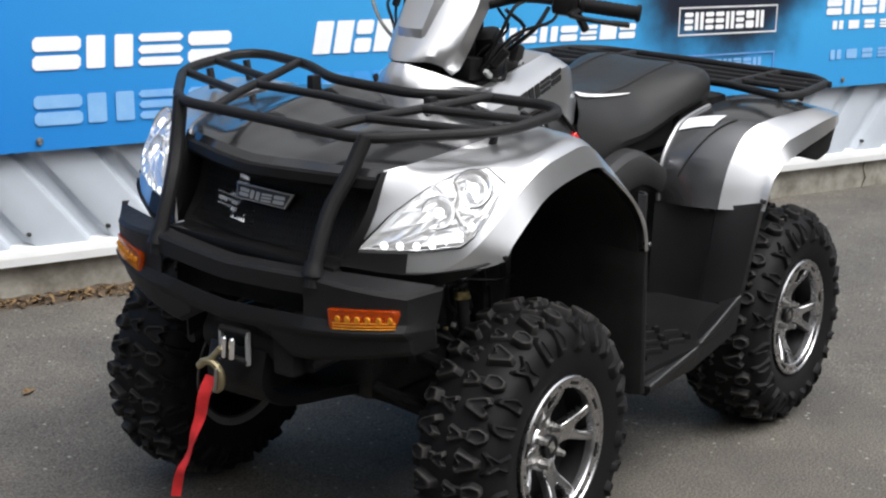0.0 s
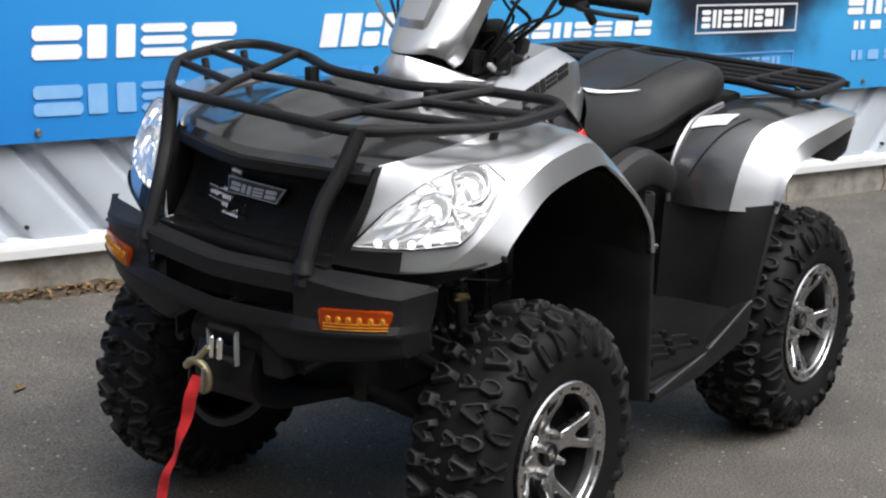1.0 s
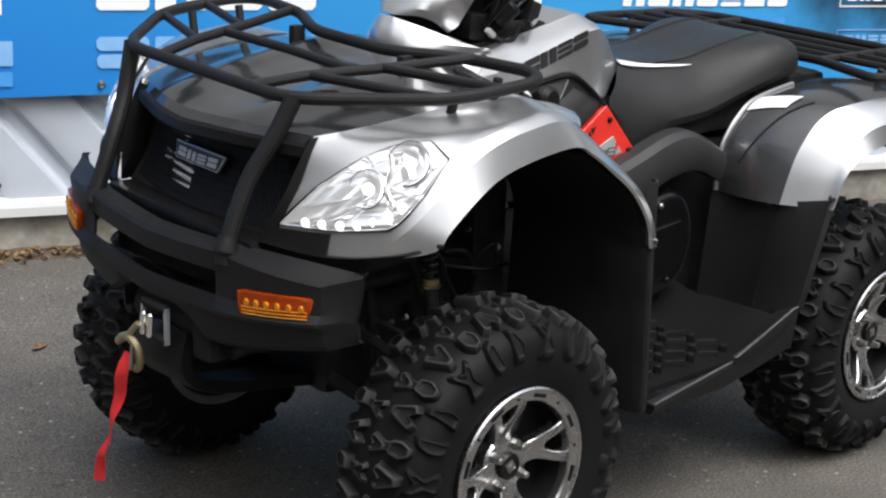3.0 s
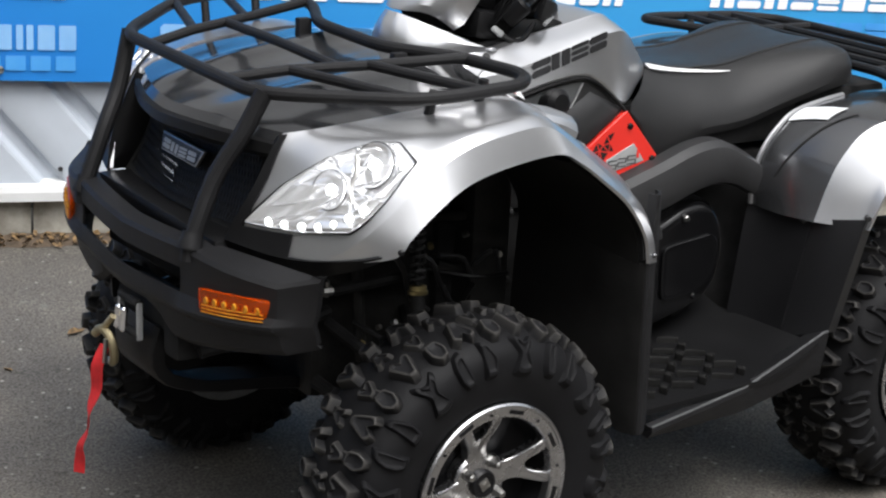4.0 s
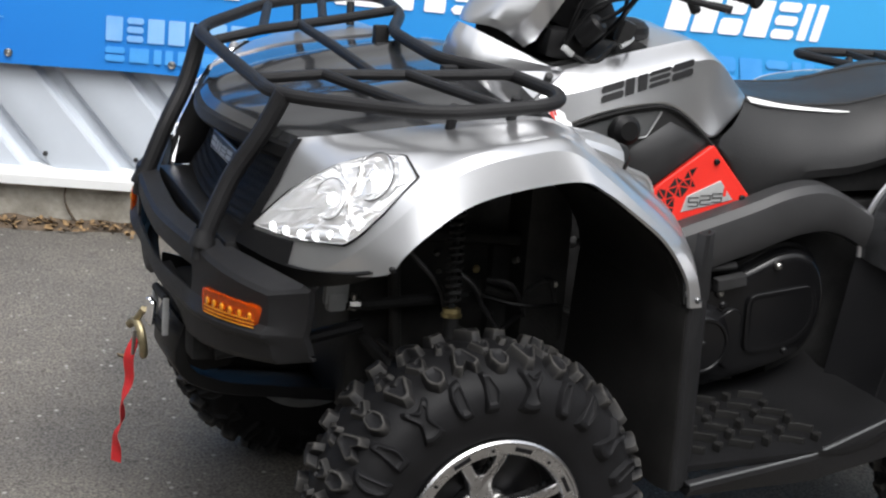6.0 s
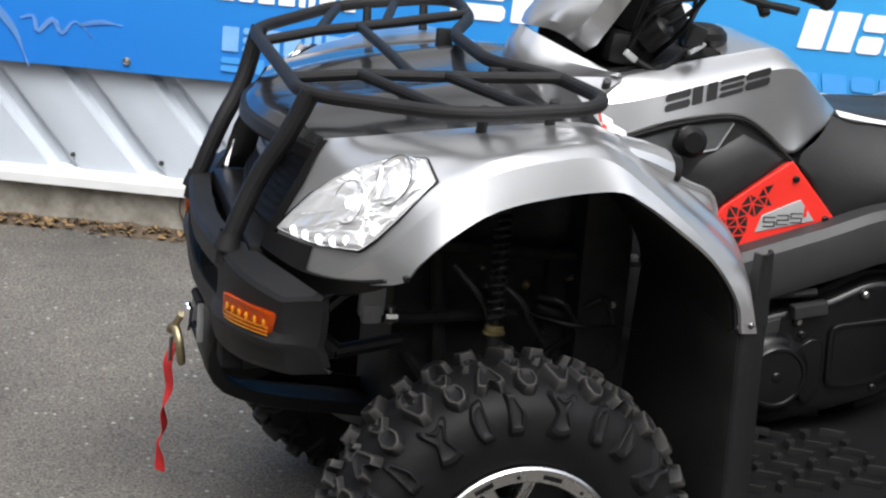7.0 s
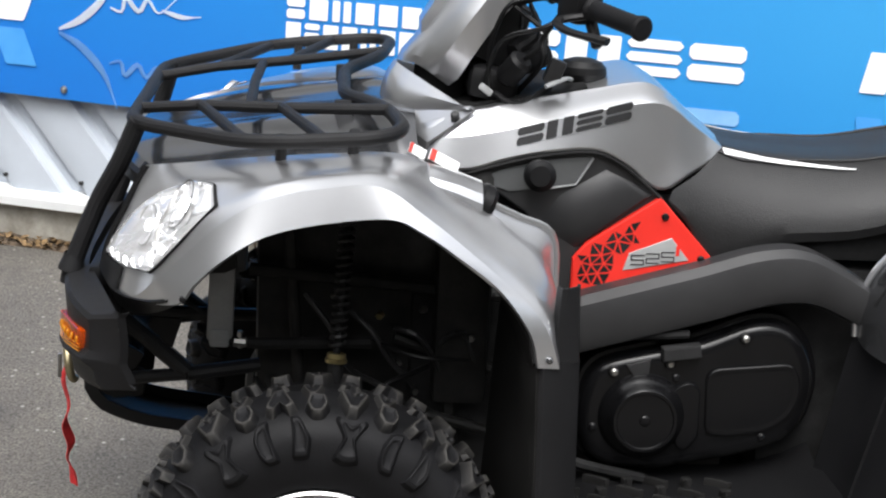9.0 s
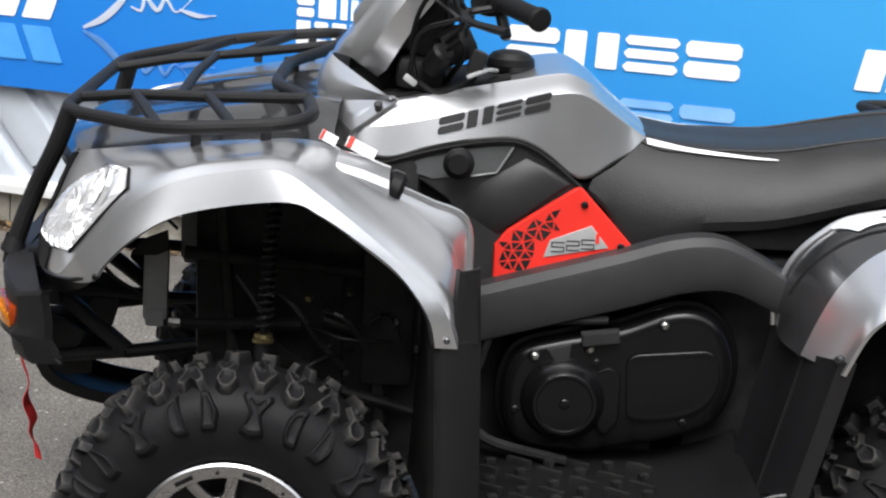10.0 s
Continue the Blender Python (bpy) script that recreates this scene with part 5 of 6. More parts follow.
        hip = [Vector((0.384, s * 0.194, 0.842)), Vector((0.418, s * 0.194, 0.892)), Vector((0.498, s * 0.194, 0.942)), Vector((0.588, s * 0.194, 0.902)), Vector((0.452, s * 0.194, 0.800))]
        peak = [Vector((0.425, s * 0.208, 0.850)), Vector((0.446, s * 0.210, 0.886)), Vector((0.500, s * 0.212, 0.924)), Vector((0.565, s * 0.206, 0.894)), Vector((0.462, s * 0.206, 0.815))]
        bm = grid([hip, peak], wrap=True)
        bm.faces.new(list(bm.verts)[5:])
        part("panel_bulge", bm, M_GREY, flank, fold=60)
        bm = bmesh.new()
        rod(bm, (0.380, s * 0.19, 0.925), (0.378, s * 0.225, 0.932), 0.020, 16, 0.006)
        rod(bm, (0.378, s * 0.212, 0.932), (0.376, s * 0.250, 0.936), 0.028, 18, 0.010)
        part("side_knob", bm, M_BLACK, flank, "black shut-off knob")
        bm = bmesh.new()
        tube(bm, spline([(0.245, s * 0.200, 0.924), (0.32, s * 0.203, 0.948), (0.40, s * 0.203, 0.966), (0.475, s * 0.202, 0.972), (0.53, s * 0.200, 0.948), (0.60, s * 0.200, 0.893)], 24), 0.004, 6)
        part("panel_seam", bm, M_DARK, flank)
        red = [(0.597, 0.898), (0.706, 0.782), (0.697, 0.772), (0.452, 0.711), (0.448, 0.716), (0.448, 0.782), (0.470, 0.812)]
        mr = Matrix(((1, 0, 0, 0), (0, 0, s, s * 0.1915), (0, 1, 0, 0), (0, 0, 0, 1)))
        vent = part("side_vent", slab(red, 0.014, mr, 0.004), M_RED, quad, "bright red plastic side vent with black lattice")
        # the lattice holes' darkness is painted: dark slabs laid on the red panel
        rng = random.Random(4)
        knots = {}
        for i in range(-1, 10):
            for j in range(-1, 8):
                knots[i, j] = Vector((0.452 + 0.0215 * i + 0.0107 * (j % 2) + rng.uniform(-0.005, 0.005), 0.716 + 0.0195 * j + rng.uniform(-0.005, 0.005)))
        mc = Matrix(((1, 0, 0, 0), (0, 0, s, s * 0.2035), (0, 1, 0, 0), (0, 0, 0, 1)))
        for i in range(-1, 9):
            for j in range(-1, 7):
                o = j % 2
                for trio in (((i, j), (i + 1, j), (i + o, j + 1)), ((i + 1, j), (i + 1 + o, j + 1), (i + o, j + 1))):
                    if any(q not in knots for q in trio):
                        continue
                    pts = [knots[q] for q in trio]
                    c = (pts[0] + pts[1] + pts[2]) / 3
                    x, z = c
                    low_edge = 0.722 + (x - 0.452) * 0.25
                    high = 0.782 + (x - 0.455) * 0.72
                    in_label = x > 0.520 and 0.750 + 0.1 * (x - 0.54) < z < 0.806 + 0.4 * (x - 0.548)
                    if x < 0.462 or z < low_edge + 0.006 or z > high or in_label or x > 0.60 or (x > 0.565 and z > 0.80):
                        continue
                    if z < 0.752 and x > 0.585:
                        continue
                    part("vent_hole", slab([tuple(c + (q - c) * 0.74) for q in pts], 0.0026, mc), M_DARK, vent, smooth=False)
        lab = [(0.538, 0.764), (0.548, 0.796), (0.622, 0.826), (0.655, 0.786)]
        ml = Matrix(((1, 0, 0, 0), (0, 0, s, s * 0.2035), (0, 1, 0, 0), (0, 0, 0, 1)))
        plate = part("label_plate", slab(lab, 0.004, ml, 0.001), M_PLATE, vent, "grey label plate")
        # the number 525 in thin squared strokes
        for i, number in enumerate("525"):
            x, z, w, h = 0.552 + 0.027 * i, 0.776 + 0.0035 * i, 0.022, 0.017
            top, mid, low = z + h, z + h / 2, z
            a, b = (x, x + w) if number == "5" else (x + w, x)
            run = [(2 * x + w - a, top), (a, top), (a, mid), (b, mid), (b, low), (2 * x + w - b, low)]
            bm = bmesh.new()
            for (x0, z0), (x1, z1) in zip(run, run[1:]):
                box(bm, ((x0 + x1) / 2, s * 0.2085, (z0 + z1) / 2), (abs(x1 - x0) + 0.0018, 0.001, abs(z1 - z0) + 0.0018))
            part("digit", bm, M_INK, plate, smooth=False)
        bm = bmesh.new()
        box(bm, (0.634, s * 0.2085, 0.803), (0.006, 0.001, 0.018))
        part("label_stroke", bm, M_RED, plate, smooth=False)
        for x, z in ((0.607, 0.864), (0.677, 0.789)):
            bm = rod(bmesh.new(), (x, s * 0.2, z), (x, s * 0.2115, z), 0.0065, 12, 0.002)
            part("vent_bolt", bm, M_BLACK, vent)


build_tank()


# -- seat --
def build_seat():
    st = [
        [(0.722, 0.0, 0.982), (0.720, 0.075, 0.981), (0.716, 0.118, 0.974), (0.665, 0.168, 0.935), (0.612, 0.196, 0.900), (0.640, 0.194, 0.860)],
        [(0.775, 0.0, 0.972), (0.770, 0.080, 0.971), (0.765, 0.122, 0.963), (0.735, 0.172, 0.915), (0.705, 0.198, 0.850), (0.710, 0.196, 0.785)],
        [(0.860, 0.0, 0.966), (0.858, 0.085, 0.964), (0.855, 0.130, 0.952), (0.840, 0.180, 0.905), (0.820, 0.205, 0.850), (0.820, 0.200, 0.820)],
        [(0.970, 0.0, 0.968), (0.970, 0.095, 0.965), (0.970, 0.140, 0.949), (0.960, 0.190, 0.905), (0.950, 0.212, 0.860), (0.950, 0.205, 0.835)],
        [(1.080, 0.0, 0.984), (1.080, 0.120, 0.981), (1.080, 0.172, 0.964), (1.080, 0.208, 0.925), (1.080, 0.220, 0.890), (1.080, 0.212, 0.870)],
        [(1.190, 0.0, 1.000), (1.190, 0.145, 0.997), (1.190, 0.205, 0.982), (1.190, 0.228, 0.945), (1.190, 0.232, 0.915), (1.190, 0.225, 0.900)],
        [(1.275, 0.0, 1.003), (1.275, 0.145, 1.000), (1.275, 0.208, 0.986), (1.275, 0.226, 0.955), (1.275, 0.228, 0.930), (1.275, 0.222, 0.915)],
        [(1.325, 0.0, 0.985), (1.322, 0.130, 0.980), (1.315, 0.180, 0.965), (1.310, 0.195, 0.945), (1.308, 0.198, 0.930), (1.305, 0.195, 0.915)],
    ]
    cols = [spline(c, 16) for c in st]
    lines = [spline([c[k] for c in cols], 48) for k in range(16)]
    for s in (1,):
        rows = []
        for i in range(48):
            half = [lines[k][i] for k in range(16)]
            rows.append([(q.x, -q.y, q.z) for q in reversed(half)] + [tuple(q) for q in half[1:]])
        bm = grid(rows)
        bm.faces.new([v for v in list(bm.verts)[-31:]])
    skin = BVHTree.FromBMesh(bm)
    seat = part("seat", bm, M_SEAT, quad, "black vinyl saddle seat with white flashes")
    piping_k = 6
    for s in LR:
        bm = tube(bmesh.new(), [(q.x, s * (q.y + 0.001), q.z + 0.001) for q in lines[piping_k]], 0.0028, 6)
        part("piping", bm, M_SEAT, seat)
        lay = [[], []]
        for i in range(25):
            u = i / 24
            top = Vector((0.722 + 0.240 * u, 0.121 + 0.016 * u, 0.981 - 0.040 * u))
            for k, c in enumerate((top, top + Vector((0.0, 0.010, -0.016)) * (0.9 * (1 - u) ** 0.8 + 0.1))):
                lay[k].append(skin.find_nearest(c)[0])
        for _ in range(6):
            lay = [[q[0]] + [(q[i - 1] + q[i] * 2 + q[i + 1]) / 4 for i in range(1, 24)] + [q[24]] for q in lay]
        rows = [[tuple(Vector((1, s, 1)) * (p + Vector((0, 0.003, 0.004)))) for p in pair] for pair in zip(*lay)]
        part("white_flash", thick(grid(rows), 0.001), M_WHITE, seat, "white piping flash")
    bm = bmesh.new()
    box(bm, (0.98, 0, 0.84), (0.55, 0.36, 0.11), None, 0.02)
    box(bm, (1.30, 0, 0.86), (0.30, 0.40, 0.09), None, 0.02)
    part("under_seat_tray", bm, M_DARK, seat)


build_seat()


# -- frame, engine, footwells --
def build_middle():
    chassis = None
    for name, c, size in (("chassis", (0.65, 0, 0.33), (1.30, 0.34, 0.04)), ("front_frame", (0.06, 0, 0.62), (0.34, 0.24, 0.52)), ("firewall", (0.26, 0, 0.72), (0.10, 0.40, 0.44)), ("hood_box", (0.04, 0, 0.935), (0.36, 0.44, 0.03)), ("engine", (0.47, 0, 0.52), (0.60, 0.28, 0.36)), ("air_box", (0.47, 0, 0.80), (0.46, 0.32, 0.20)), ("gearbox", (1.10, 0, 0.56), (0.56, 0.34, 0.42))):
        bm = box(bmesh.new(), c, size, None, 0.02)
        ob = part(name, bm, M_FRAME if name in ("front_frame", "firewall") else M_DARK, chassis or quad, "black frame and engine parts" if chassis is None else "")
        chassis = chassis or ob
    for s in LR:
        pts = [(0.375, 0.225, 0.648), (0.55, 0.225, 0.698), (0.68, 0.225, 0.735), (0.78, 0.225, 0.766), (0.86, 0.225, 0.772), (0.93, 0.230, 0.745), (1.00, 0.235, 0.705)]
        rows = []
        for q in spline(pts, 30):
            sec = [(0.012, -0.052), (0.026, -0.046), (0.032, -0.030), (0.034, 0.010), (0.028, 0.034), (0.012, 0.047), (-0.02, 0.05)]
            rows.append([(q.x - 0.25 * dz, s * (q.y + dy), q.z + dz) for dy, dz in sec])
        cover = part("frame_cover", thick(grid(rows), 0.006), M_GREY, quad, "dark grey plastic cover over the frame tube")
        # belt-drive cover
        out = [(0.462, 0.52), (0.478, 0.580), (0.51, 0.612), (0.58, 0.632), (0.68, 0.654), (0.77, 0.690), (0.835, 0.690), (0.885, 0.652), (0.910, 0.58), (0.900, 0.505), (0.865, 0.455), (0.80, 0.428), (0.70, 0.404), (0.60, 0.388), (0.51, 0.402), (0.470, 0.45)]
        ring = [(q.x, q.y) for q in spline([(a, b, 0) for a, b in out], 72, True)]
        m = Matrix(((1, 0, 0, 0), (0, 0, s, s * 0.150), (0, 1, 0, 0), (0, 0, 0, 1)))
        prof = [(0.0, 0.0), (0.0, 0.050), (0.002, 0.054), (0.009, 0.055), (0.011, 0.058), (0.013, 0.074), (0.018, 0.083), (0.026, 0.087), (0.036, 0.088)]
        cvt = part("belt_cover", terraced(ring, prof, m), M_COVER, quad, "black moulded belt-drive cover", fold=40)
        bm = lathe(bmesh.new(), [(0, 0.082), (0.010, 0.079), (0.022, 0.070), (0.028, 0.064), (0.036, 0.061), (0.040, 0.057), (0.040, 0.052), (0.037, 0.050), (0.037, 0.010), (0.039, 0.008), (0.040, 0.0005)], axis((0.588, s * 0.232, 0.505), (0.588, s * 1.0, 0.505)), 40)
        part("round_cap", bm, M_COVER, cvt)
        mp = Matrix(((1, 0, 0, 0), (0, 0, s, s * 0.236), (0, 1, 0, 0), (0, 0, 0, 1)))
        pan = [(q.x, q.y) for q in fillet([(0.698, 0.596, 0), (0.858, 0.612, 0), (0.874, 0.560, 0), (0.858, 0.510, 0), (0.815, 0.482, 0), (0.745, 0.472, 0), (0.704, 0.474, 0)], 0.026, 6, True)]
        part("access_panel", terraced(pan, [(0, 0), (0, 0.008), (0.002, 0.0092), (0.006, 0.0095), (0.009, 0.0088), (0.012, 0.0084)], mp), M_COVER, cvt)
        web = [(q.x, q.y) for q in fillet([(0.640, 0.560, 0), (0.668, 0.575, 0), (0.690, 0.560, 0), (0.692, 0.470, 0), (0.668, 0.440, 0), (0.650, 0.450, 0)], 0.012, 3, True)]
        part("cover_rib", slab(web, 0.012, mp, 0.005), M_COVER, cvt)
        # lighter grey slab paints a reflection on the gloss cover
        part("cover_pad", slab([(0.552, 0.600), (0.596, 0.612), (0.594, 0.584), (0.566, 0.580)], 0.006, mp, 0.002), M_GREY, cvt)
        part("cover_tab", slab([(0.612, 0.636), (0.680, 0.645), (0.684, 0.620), (0.616, 0.610)], 0.020, mp, 0.004), M_DARK, cvt)
        for x, z in ((0.531, 0.586), (0.631, 0.604), (0.763, 0.654)):
            bm = bmesh.new()
            rod(bm, (x, s * 0.228, z), (x, s * 0.240, z), 0.012, 12, 0.003)
            part("bolt_boss", bm, M_BLACK, cvt)
            bm = bmesh.new()
            rod(bm, (x, s * 0.235, z), (x, s * 0.248, z), 0.0075, 10, 0.003)
            part("cover_bolt", bm, M_STEEL, cvt, "zinc bolt")
        for x, z in ((0.644, 0.578), (0.500, 0.482), (0.809, 0.470)):
            bm = bmesh.new()
            rod(bm, (x, s * 0.228, z), (x, s * 0.243, z), 0.0075, 10, 0.003)
            part("cover_bolt", bm, M_RIMDARK, cvt, "blackened bolt")
        bm = bmesh.new()
        tube(bm, spline([(0.43, s * 0.235, 0.56), (0.46, s * 0.24, 0.635), (0.56, s * 0.235, 0.652), (0.66, s * 0.24, 0.66)], 16), 0.008, 8)
        tube(bm, spline([(0.42, s * 0.20, 0.44), (0.46, s * 0.22, 0.41), (0.60, s * 0.24, 0.385)], 10), 0.010, 8)
        part("hose", bm, M_DARK, cvt)
        # footwell
        rows = []
        for k in range(12):
            x = 0.40 + 0.52 * k / 11
            z = 0.362 + max(0, x - 0.74) ** 2 * 1.6
            rows.append([(x, s * 0.17, z + 0.015), (x, s * 0.22, z), (x, s * 0.40, z), (x, s * 0.515, z)])
        well = part("footboard", thick(grid(rows), 0.012), M_BLACK, quad, "black ribbed plastic footboard")
        rng = random.Random(6)
        for i in range(6):
            for j in range(6):
                x, y = 0.455 + 0.056 * i + rng.uniform(-0.004, 0.004), 0.245 + 0.044 * j + rng.uniform(-0.003, 0.003)
                long = 0.050 if (i + j) % 2 else 0.026
                ml = Matrix.Translation((x, s * y, 0.374)) @ Matrix.Rotation(radians(34 * s if (i + j) % 2 else -38 * s), 4, "Z")
                w = 0.006 if (i + j) % 2 else 0.009
                rib = [(-long / 2, -w), (-long / 2 + 0.006, w * 0.6), (0, w), (long / 2, w * 0.5), (long / 2 - 0.004, -w), (0, -w * 0.5)]
                part("tread_bar", slab(rib, 0.012 + rng.uniform(0, 0.005), ml, 0.003), M_INNER, well)
        # bent side plate: a level front run, a sharp kink, then up to a point at the heel
        edge = [(0.405, 0.533, 0.350), (0.56, 0.518, 0.360), (0.690, 0.505, 0.368), (0.712, 0.502, 0.371), (0.736, 0.501, 0.378), (0.83, 0.500, 0.410), (0.930, 0.500, 0.446), (0.946, 0.500, 0.448)]
        rows, lip = [], []
        for x, y, z in edge:
            f = (x - 0.405) / 0.54
            rise = max(0.0, min(1.0, (x - 0.70) / 0.06))
            deep = 0.026 + 0.036 * min(1.0, f / 0.58) + 0.040 * max(0.0, f - 0.58) / 0.42
            wide = 0.020 - 0.016 * rise
            sec = [(-0.040, -deep + 0.004), (0.002, -deep), (0.013, -0.012), (0.012, -0.003), (0.012 - wide, 0.0), (0.008 - wide, -0.003), (-0.030 - 0.012 * rise, -0.022), (-0.044, -0.034)]
            rows.append([(x, s * (y + dy), z + dz) for dy, dz in sec])
            lip.append((x, s * (y + 0.010), z - 0.001))
        bm = grid(rows, wrap=True)
        cols = list(bm.verts)
        bm.faces.new(cols[:8])
        bm.faces.new(cols[-8:])
        rail = part("foot_rail", bm, M_POWDER, well, "dark grey bent side plate of the footboard", fold=18)
        part("rail_edge", tube(bmesh.new(), lip, 0.0026, 6), M_PALE, rail, "thin pale top edge")
        # heel guard between footboard and rear fender
        rows, outer = [], []
        for k in range(10):
            v = k / 9
            a = Vector((0.968 - 0.06 * v, 0.235 + 0.02 * v, 0.68 - 0.29 * v))
            b = Vector((0.985 - 0.06 * v, 0.408 - 0.005 * v, 0.668 - 0.26 * v))
            c = Vector((1.006 - 0.05 * v, 0.528 - 0.025 * v, 0.690 - 0.25 * v))
            rows.append([(p.x, s * p.y, p.z) for p in (a, a.lerp(b, 0.5) + Vector((0.012, 0, 0)), b)])
            outer.append([(p.x, s * p.y, p.z) for p in (b + Vector((-0.003, 0.001, 0)), b.lerp(c, 0.5) + Vector((-0.008, 0, 0)), c, c + Vector((0.03, -0.004, -0.005)))])
        part("heel_flare", thick(grid(outer), 0.008), M_SATIN, well, "dark grey outer strip of the heel guard")
        part("heel_guard", thick(grid(rows), 0.008), M_SATIN, well, "dark grey heel guard")


build_middle()


# -- rear fenders and rack --
def build_rear():
    K0 = [(0.961, 0.245, 0.666), (0.960, 0.245, 0.714), (0.980, 0.245, 0.780), (1.027, 0.245, 0.834), (1.100, 0.245, 0.872), (1.300, 0.250, 0.900), (1.450, 0.250, 0.890), (1.550, 0.250, 0.860)]
    K1 = [(0.968, 0.420, 0.664), (0.998, 0.422, 0.742), (1.028, 0.426, 0.798), (1.080, 0.435, 0.852), (1.150, 0.460, 0.882), (1.330, 0.485, 0.893), (1.460, 0.482, 0.886), (1.550, 0.465, 0.866)]
    K2 = [(1.008, 0.510, 0.666), (1.045, 0.514, 0.752), (1.085, 0.520, 0.800), (1.140, 0.528, 0.832), (1.220, 0.536, 0.848), (1.340, 0.540, 0.864), (1.460, 0.532, 0.868), (1.555, 0.500, 0.858)]
    K3 = [(1.012, 0.532, 0.667), (1.045, 0.538, 0.740), (1.090, 0.542, 0.776), (1.150, 0.545, 0.792), (1.220, 0.546, 0.806), (1.330, 0.546, 0.822), (1.450, 0.536, 0.836), (1.553, 0.502, 0.836)]
    n = 40
    k0, k1, k2, k3 = (stations(k, n) for k in (K0, K1, K2, K3))
    for s in LR:
        rows = []
        for i, (a, b) in enumerate(zip(k0, k1)):
            full = min(1.0, i / 7)
            rows.append([(q.x, s * q.y, q.z) for q in [a.lerp(b, j / 8) + Vector((-0.3 - 0.6 * (1 - full), 0, 0.9 * full)) * (0.014 * math.sin(math.pi * j / 8)) for j in range(9)]])
        fender = part("rear_fender", thick(grid(rows), 0.006), M_GRAPH, quad, "dark graphite rear fender with a silver flare")
        rows = []
        for i, (b, c, d) in enumerate(zip(k1, k2, k3)):
            seq = [b.lerp(c, j / 6) + Vector((-0.2, 0.2, 0.5 * min(1.0, i / 7))) * (0.004 * math.sin(math.pi * j / 6)) for j in range(7)] + [c.lerp(d, j / 4) for j in range(1, 5)]
            rows.append([(q.x, s * q.y, q.z + 0.001) for q in seq])
        part("flare", thick(grid(rows), 0.007), M_SILVER, fender, "metallic silver flare", fold=18)
        bm = bmesh.new()
        tube(bm, [(q.x - 0.004, s * (q.y + 0.002), q.z + 0.002) for q in k0[:27]], 0.006, 8)
        part("edge_bead", bm, M_SILVER, fender)
        for x, y, z in ((1.006, 0.532, 0.695), (0.972, 0.262, 0.658), (0.978, 0.385, 0.660)):
            bm = rod(bmesh.new(), (x + 0.004, s * (y - 0.006), z), (x - 0.006, s * (y + 0.006), z), 0.007, 12, 0.002)
            part("fender_bolt", bm, M_GREY, fender)
        # thin dark tube paints the shade of a styling crease
        seam = []
        for k in range(12):
            f = k / 11
            i, g = 6 + 15 * f, 0.30 + 0.42 * f
            a, b = k0[int(i)].lerp(k0[int(i) + 1], i % 1), k1[int(i)].lerp(k1[int(i) + 1], i % 1)
            q = a.lerp(b, g) + Vector((-0.3, 0, 0.9)) * (0.014 * math.sin(math.pi * g) + 0.001)
            seam.append((q.x, s * q.y, q.z))
        part("fender_seam", tube(bmesh.new(), seam, 0.0028, 6), M_DARK, fender)
        # lining above the wheel
        rows = []
        for q in k3:
            drop = 0.075 * min(1.0, max(0.0, (q.x - 1.20) / 0.16))
            rows.append([(q.x + 0.006, s * (q.y - 0.008), q.z), (q.x + 0.004, s * (q.y - 0.022), q.z - drop)] + [(q.x + 0.006, s * (q.y - 0.03 - 0.06 * j), q.z - drop + 0.004 * j) for j in range(1, 6)])
        part("arch_liner", thick(grid(rows), 0.004), M_DARK, fender)
        if s < 0:
            rows = []
            for u in range(5):
                f = 0.42 + 0.10 * u
                a, b = k0[18 + u], k1[18 + u]
                rows.append([tuple(Vector((1, s, 1)) * (a.lerp(b, g) + Vector((-0.3, 0, 0.9)) * (0.014 * math.sin(math.pi * g) + 0.004))) for g in (0.06, 0.22, 0.38, 0.54)])
            part("paper_tag", thick(grid(rows), 0.0006), M_PAPER, fender, "pale blue-white paper sticker")
    def lie(x, y):
        return (x, y, 0.936)

    half = [(1.335, 0.250), (1.250, 0.455), (1.330, 0.475), (1.600, 0.440), (1.680, 0.360), (1.690, 0.250)]
    loop = [lie(x, -y) for x, y in half] + [lie(x, y) for x, y in reversed(half)]
    bm = tube(bmesh.new(), fillet(loop, 0.035, 5, True), 0.0115, 10, closed=True)
    rack = part("rear_rack", bm, M_POWDER, quad, "matt black tubular rear luggage rack")
    for x in (1.42, 1.50, 1.58):
        bm = tube(bmesh.new(), [lie(x, -0.46), lie(x, 0), lie(x, 0.46)], 0.0095, 8)
        part("rack_bar", bm, M_POWDER, rack)
    for y in (-0.25, 0.25):
        bm = tube(bmesh.new(), [lie(1.335, y), lie(1.69, y)], 0.0105, 8)
        part("rack_bar", bm, M_POWDER, rack)
    for s in LR:
        for x in (1.38, 1.55):
            a, b = Vector(lie(x, s * 0.40)), Vector((x, s * 0.38, 0.885))
            part("rack_foot", tube(bmesh.new(), [a, b], 0.010, 8), M_POWDER, rack)


build_rear()


